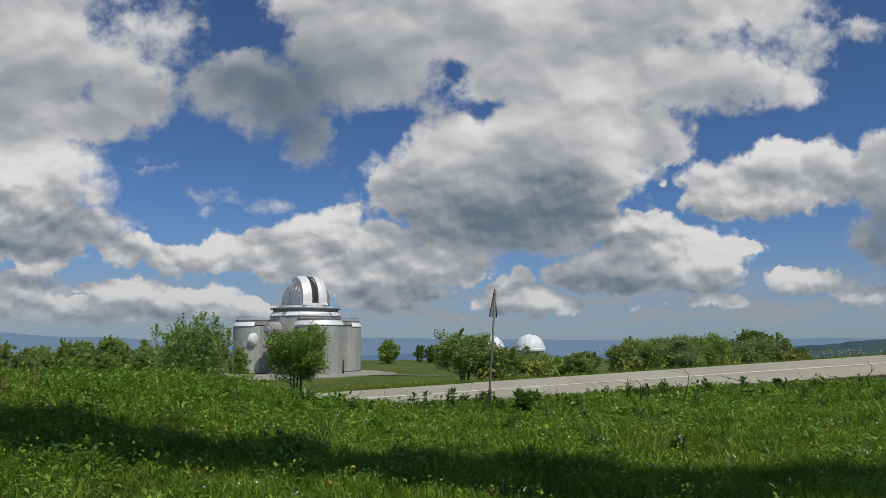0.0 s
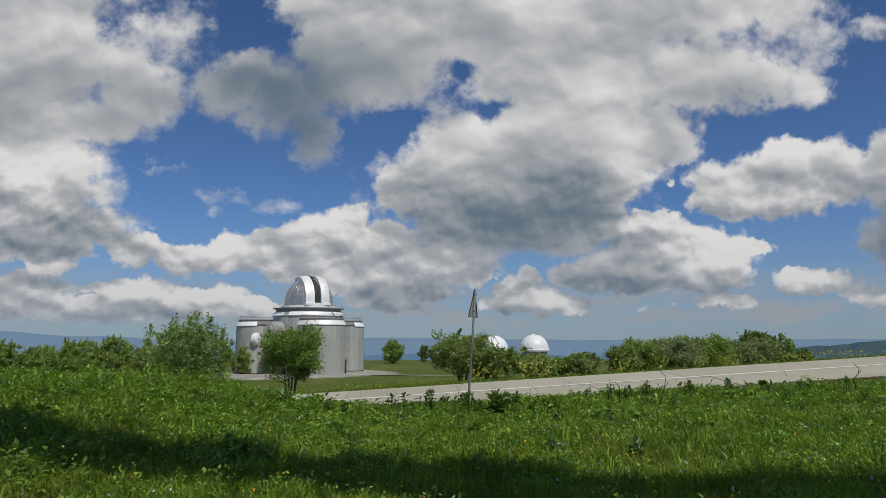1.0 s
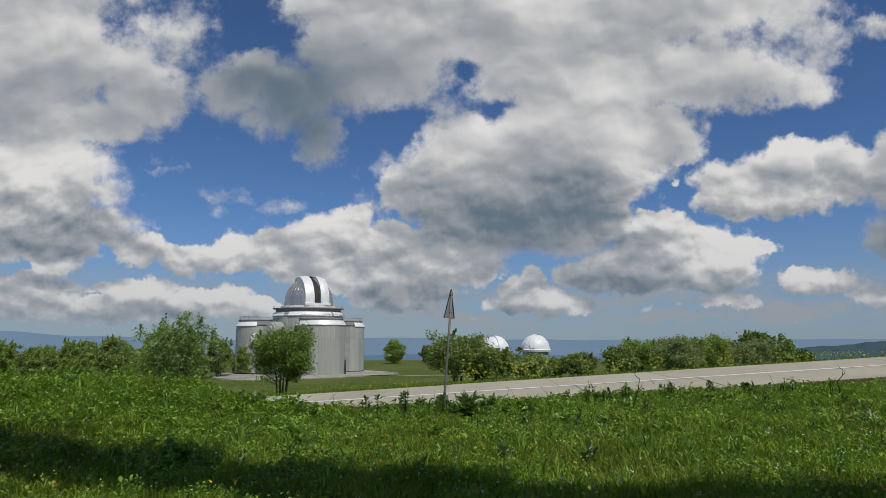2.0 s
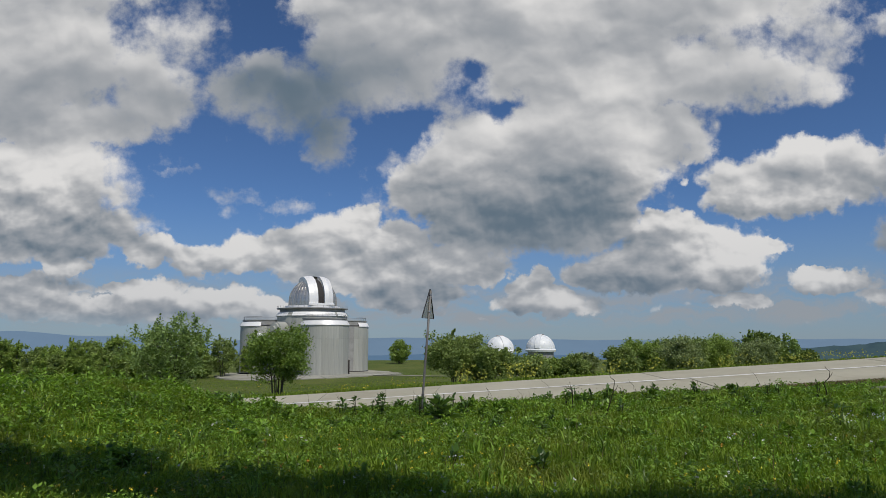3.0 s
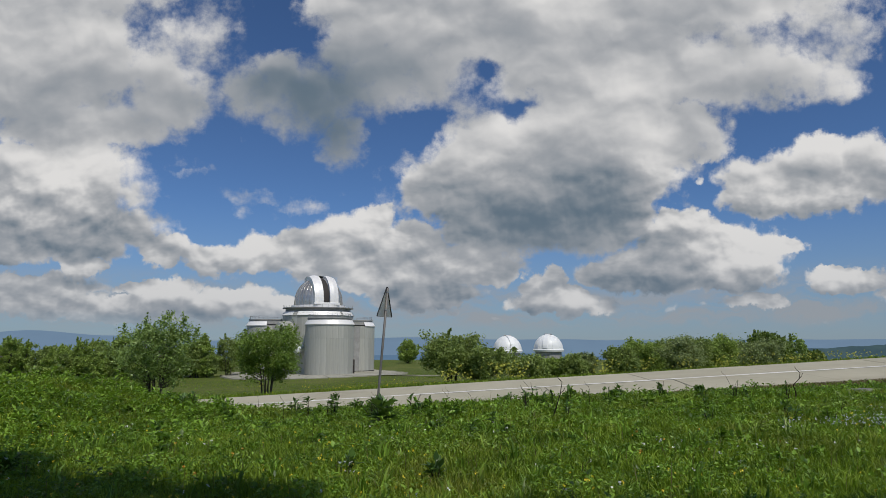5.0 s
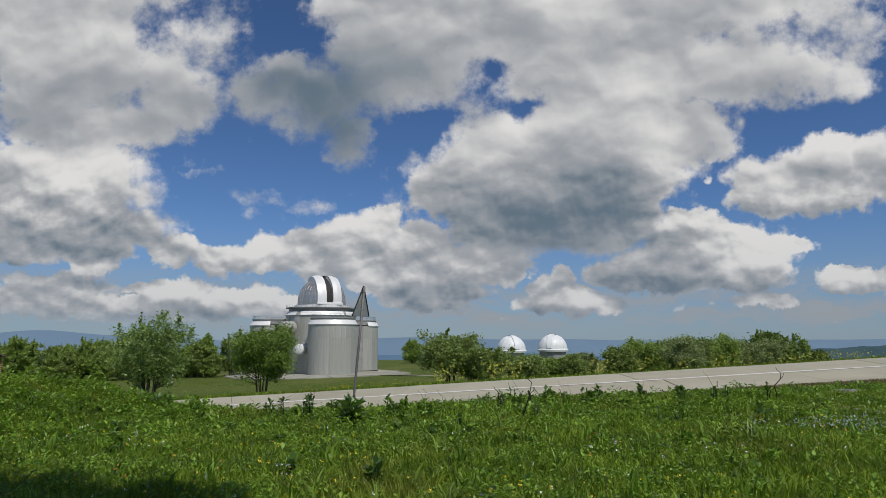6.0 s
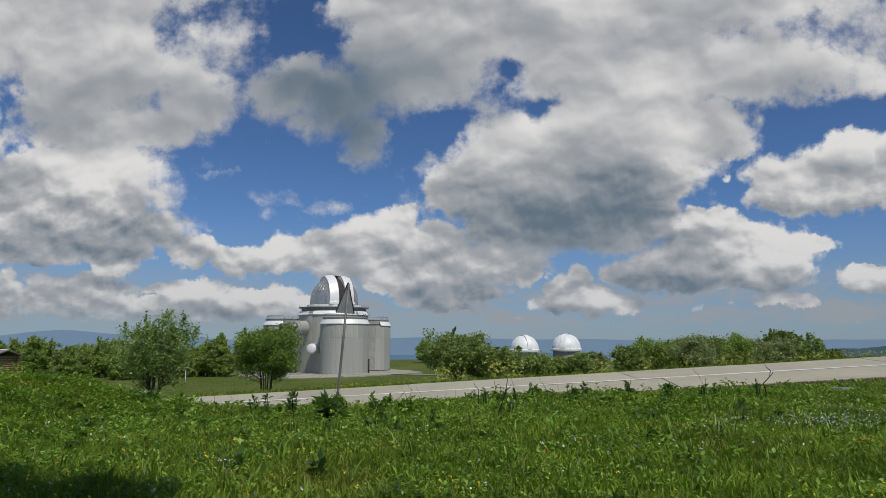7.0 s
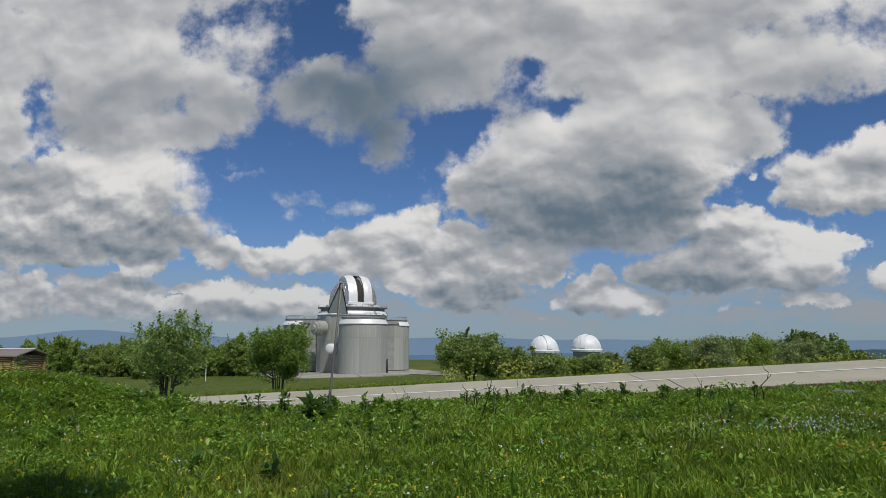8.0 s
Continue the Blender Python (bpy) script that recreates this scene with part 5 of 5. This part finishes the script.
    verge = soft(ROAD_Y1 + 4, ROAD_Y1, y)
    h = (0.04 + 0.09 * ripple(x, y, 0.5, 12)) * rng.uniform(0.5, 1.6, n) + 0.07 * verge
    tagged(new("meadow_grass", blade_mesh("meadow_grass", rng, np.stack([x, y], axis=1), land(x, y), h, 0.02 + 0.0005 * y, 0.7, M_GRASS)), "short meadow grass beyond the road", "grass", kind="stuff")


def petals(name, rng, centres, size, mat, label, each=6):
    """Small flower heads: a few upturned petals each."""
    n = len(centres)
    c = np.repeat(centres, each, axis=0) + rng.normal(size=(n * each, 3)) * size * 0.5
    tagged(new(name, leaf_mesh(name, rng, c, np.full(len(c), size), mat, -0.2, 1.2)), label, "flowers", kind="stuff")


def build_flowers():
    rng = np.random.default_rng(21)

    def field(n, y0, y1, seed, thr, up):
        y = rng.uniform(y0, y1, n * 6)
        x = rng.uniform(-0.7 - 0.74 * (y + 1.1), 7.4 + 0.62 * y)
        k = ripple(x, y, 1.1, seed) > thr
        x, y = x[k][:n], y[k][:n]
        return np.stack([x, y, land(x, y) + rng.uniform(up * 0.6, up * 1.3, len(x))], axis=1)

    petals("yellow_flowers", rng, field(380, 4.2, 12, 40, 0.5, 0.22), 0.015, M_YELLOW, "small yellow meadow flowers")
    petals("white_flowers", rng, field(110, 4.2, 11, 41, 0.55, 0.26), 0.015, M_WHITE_P, "small white meadow flowers")
    petals("orange_flowers", rng, np.concatenate([field(60, 5, 12, 42, 0.55, 0.2), np.array([10.2, 9.3, 0.42]) + rng.normal(size=(34, 3)) * np.array([0.3, 0.14, 0.05])]), 0.02, M_ORANGE, "a few orange meadow flowers")
    spots = [(10.1, 11.0, 190, 0.5), (2.5, 7.9, 10, 0.1), (8.6, 10.6, 14, 0.2), (12.0, 10.8, 110, 0.5), (11.2, 12.0, 40, 0.5), (6.3, 9.4, 6, 0.12)]
    c = []
    for x, y, n, r in spots:
        p = rng.normal(size=(n, 2)) * r * np.array([1.2, 0.5]) + np.array([x, y])
        c.append(np.stack([p[:, 0], p[:, 1], land(p[:, 0], p[:, 1]) + rng.uniform(0.13, 0.26, n)], axis=1))
    petals("blue_flowers", rng, np.concatenate(c), 0.013, M_BLUE, "clusters of pale blue meadow flowers", 5)
    # yellow bloom along the far verge and the meadow
    cx = rng.uniform(2, 36, 26)
    cy = ROAD_Y1 + 2.0 + rng.uniform(0, 5, 26) + 0.4 * np.maximum(cx, 0)
    m = 22
    x = np.repeat(cx, m) + rng.normal(size=26 * m) * np.repeat(rng.uniform(0.25, 0.7, 26), m)
    y = np.repeat(cy, m) + rng.normal(size=26 * m) * 0.4
    petals("verge_bloom", rng, np.stack([x, y, land(x, y) + rng.uniform(0.2, 0.95, len(x))], axis=1), 0.055, M_BLOOM, "yellow flowering weeds along the far verge", 7)
    n = 120
    y = rng.uniform(32, 100, n)
    x = rng.uniform(-18, 4, n) - 0.12 * (y - 30)
    petals("meadow_bloom", rng, np.stack([x, y, land(x, y) + 0.12], axis=1), 0.05, M_YELLOW, "scattered yellow flowers on the far meadow", 4)


def big_weed(x, y, h, r, n, seed, mat, label, leaf=0.11):
    """A leafy perennial: upright stems with long leaves all round."""
    rng, rr = np.random.default_rng(seed), random.Random(seed)
    ob = thing("weed_plant", (x, y, land_at(x, y)), label, "plant", "verge plants")
    t, pts = Tubes(), []
    for s in range(max(3, n // 40)):
        a, k = rr.uniform(0, 6.28), rr.uniform(0.1, 1.0)
        top = Vector((math.cos(a) * r * k, math.sin(a) * r * k, h * rr.uniform(0.6, 1.0) * (1 - 0.3 * k)))
        t.add([(top.x * 0.2, top.y * 0.2, -0.03), top * 0.55, top], [0.009, 0.007, 0.003], 5)
        m = 40
        f = rng.uniform(0.15, 1.0, m)[:, None]
        pts.append(np.array(top)[None] * f + rng.normal(size=(m, 3)) * np.array([0.055, 0.055, 0.03]) * (1.5 - f))
    obj("stems", t.v, t.f, M_DARKSTALK, ob)
    c = new("leaves", leaf_mesh("leaves", rng, np.concatenate(pts), np.full(sum(map(len, pts)), leaf * 0.55), mat, -0.15, 2.4))
    c.parent = ob


def dock(x, y, h, leaf, stems, leaves, seed, label):
    """A coarse weed: a few upright stems, each set with broad pointed leaves."""
    rng, rr = np.random.default_rng(seed), random.Random(seed)
    ob = thing("dock_plant", (x, y, land_at(x, y)), label, "plant", "verge plants")
    t, feet, tall = Tubes(), [], []
    for k in range(stems):
        a, d = rr.uniform(0, 6.28), rr.uniform(0.0, 0.35) * h
        top = Vector((math.cos(a) * d, math.sin(a) * d, h * rr.uniform(0.65, 1.0)))
        t.add([(top.x * 0.3, top.y * 0.3, -0.03), (top.x * 0.6, top.y * 0.6, top.z * 0.5), top], [0.01, 0.008, 0.003], 5)
        feet.append((top.x * 0.6, top.y * 0.6, 0.02))
        tall.append(top.z * 0.9)
    obj("stems", t.v, t.f, M_DARKSTALK, ob)
    c = new("leaves", rosette_mesh("leaves", rng, np.array(feet), np.array(tall), np.full(stems, leaf), leaves, M_DOCK, 0.2, 0.75))
    c.parent = ob


def stalk(x, y, pts, r, label):
    ob = thing("dry_stalk", (x, y, land_at(x, y)), label, "dry stalk", "dry stalks on the verge")
    t = Tubes()
    t.add([Vector(p) for p in pts], [r * (1 - 0.6 * i / (len(pts) - 1)) for i in range(len(pts))], 6)
    main = obj("stem", t.v, t.f, M_DARKSTALK, ob)
    for i, s in ((len(pts) - 2, 1), (len(pts) - 1, -1)):
        t = Tubes()
        p = Vector(pts[i])
        t.add([p, p + Vector((0.07 * s, 0.02, 0.06)), p + Vector((0.1 * s, 0.03, 0.13))], [r * 0.5, r * 0.4, r * 0.2], 5)
        obj("twig", t.v, t.f, M_DARKSTALK, ob)


build_grass()
build_flowers()
dock(2.08, 13.5, 0.62, 0.34, 9, 12, 201, "large dark green dock with broad upright leaves")
dock(0.55, 16.2, 0.72, 0.2, 4, 14, 202, "upright leafy weed before the road")
# added clump in plain weed green; the dark spot here is a bough's shadow
big_weed(-1.93, 8.3, 0.4, 0.32, 300, 203, M_WEED, "added green leafy clump in the grass under a bough's shadow", 0.1)
rw = random.Random(77)
for k in range(26):
    wx, wy = rw.uniform(-3.5, 9.5), rw.uniform(14.6, 17.2)
    big_weed(wx, wy, rw.uniform(0.26, 0.52), rw.uniform(0.08, 0.2), 140, 210 + k, M_WEED, "small leafy weed at the edge of the verge", rw.uniform(0.07, 0.12))
for k in range(34):
    wx = rw.uniform(-3.6, 2.4) if k < 16 else rw.uniform(2.4, 11.0)
    dock(wx, rw.uniform(15.6, 17.0), rw.uniform(0.28, 0.56), rw.uniform(0.1, 0.18), rw.randint(2, 4), 9, 400 + k, "dark leafy weed standing up before the road")
for k in range(16):
    wy = rw.uniform(7.0, 14.5)
    dock(rw.uniform(-0.6 * wy + 1, 0.6 * wy + 6), wy, rw.uniform(0.2, 0.34), rw.uniform(0.1, 0.16), rw.randint(3, 5), 10, 450 + k, "dark broad-leaved dock in the meadow grass")
for k in range(46):
    wy = rw.uniform(7.5, 15.0)
    wx = rw.uniform(-0.7 * wy + 0.5, 0.6 * wy + 6)
    big_weed(wx, wy, rw.uniform(0.16, 0.34), rw.uniform(0.1, 0.22), 130, 300 + k, M_WEED, "leafy dark green weed in the meadow grass", rw.uniform(0.06, 0.1))
stalk(11.1, 15.9, [(0, 0, -0.03), (0.03, 0, 0.2), (-0.02, 0, 0.38), (0.12, 0, 0.52), (0.15, 0, 0.66)], 0.016, "crooked dark dry stalk in the grass")
stalk(5.5, 13.05, [(-0.2, 0, -0.03), (-0.1, 0, 0.25), (-0.02, 0, 0.5), (0.02, 0, 0.72)], 0.014, "leaning dark dry stalk in the grass")
stalk(4.93, 14.6, [(0, 0, -0.03), (0.0, 0, 0.25), (0.01, 0, 0.5)], 0.015, "short upright dark stalk in the grass")
for k in range(14):
    stalk(rw.uniform(-2, 12), rw.uniform(11, 17.4), [(0, 0, -0.03), (rw.uniform(-0.06, 0.06), 0, 0.2), (rw.uniform(-0.12, 0.12), 0, rw.uniform(0.34, 0.55))], 0.006, "thin dark dry stalk in the grass")
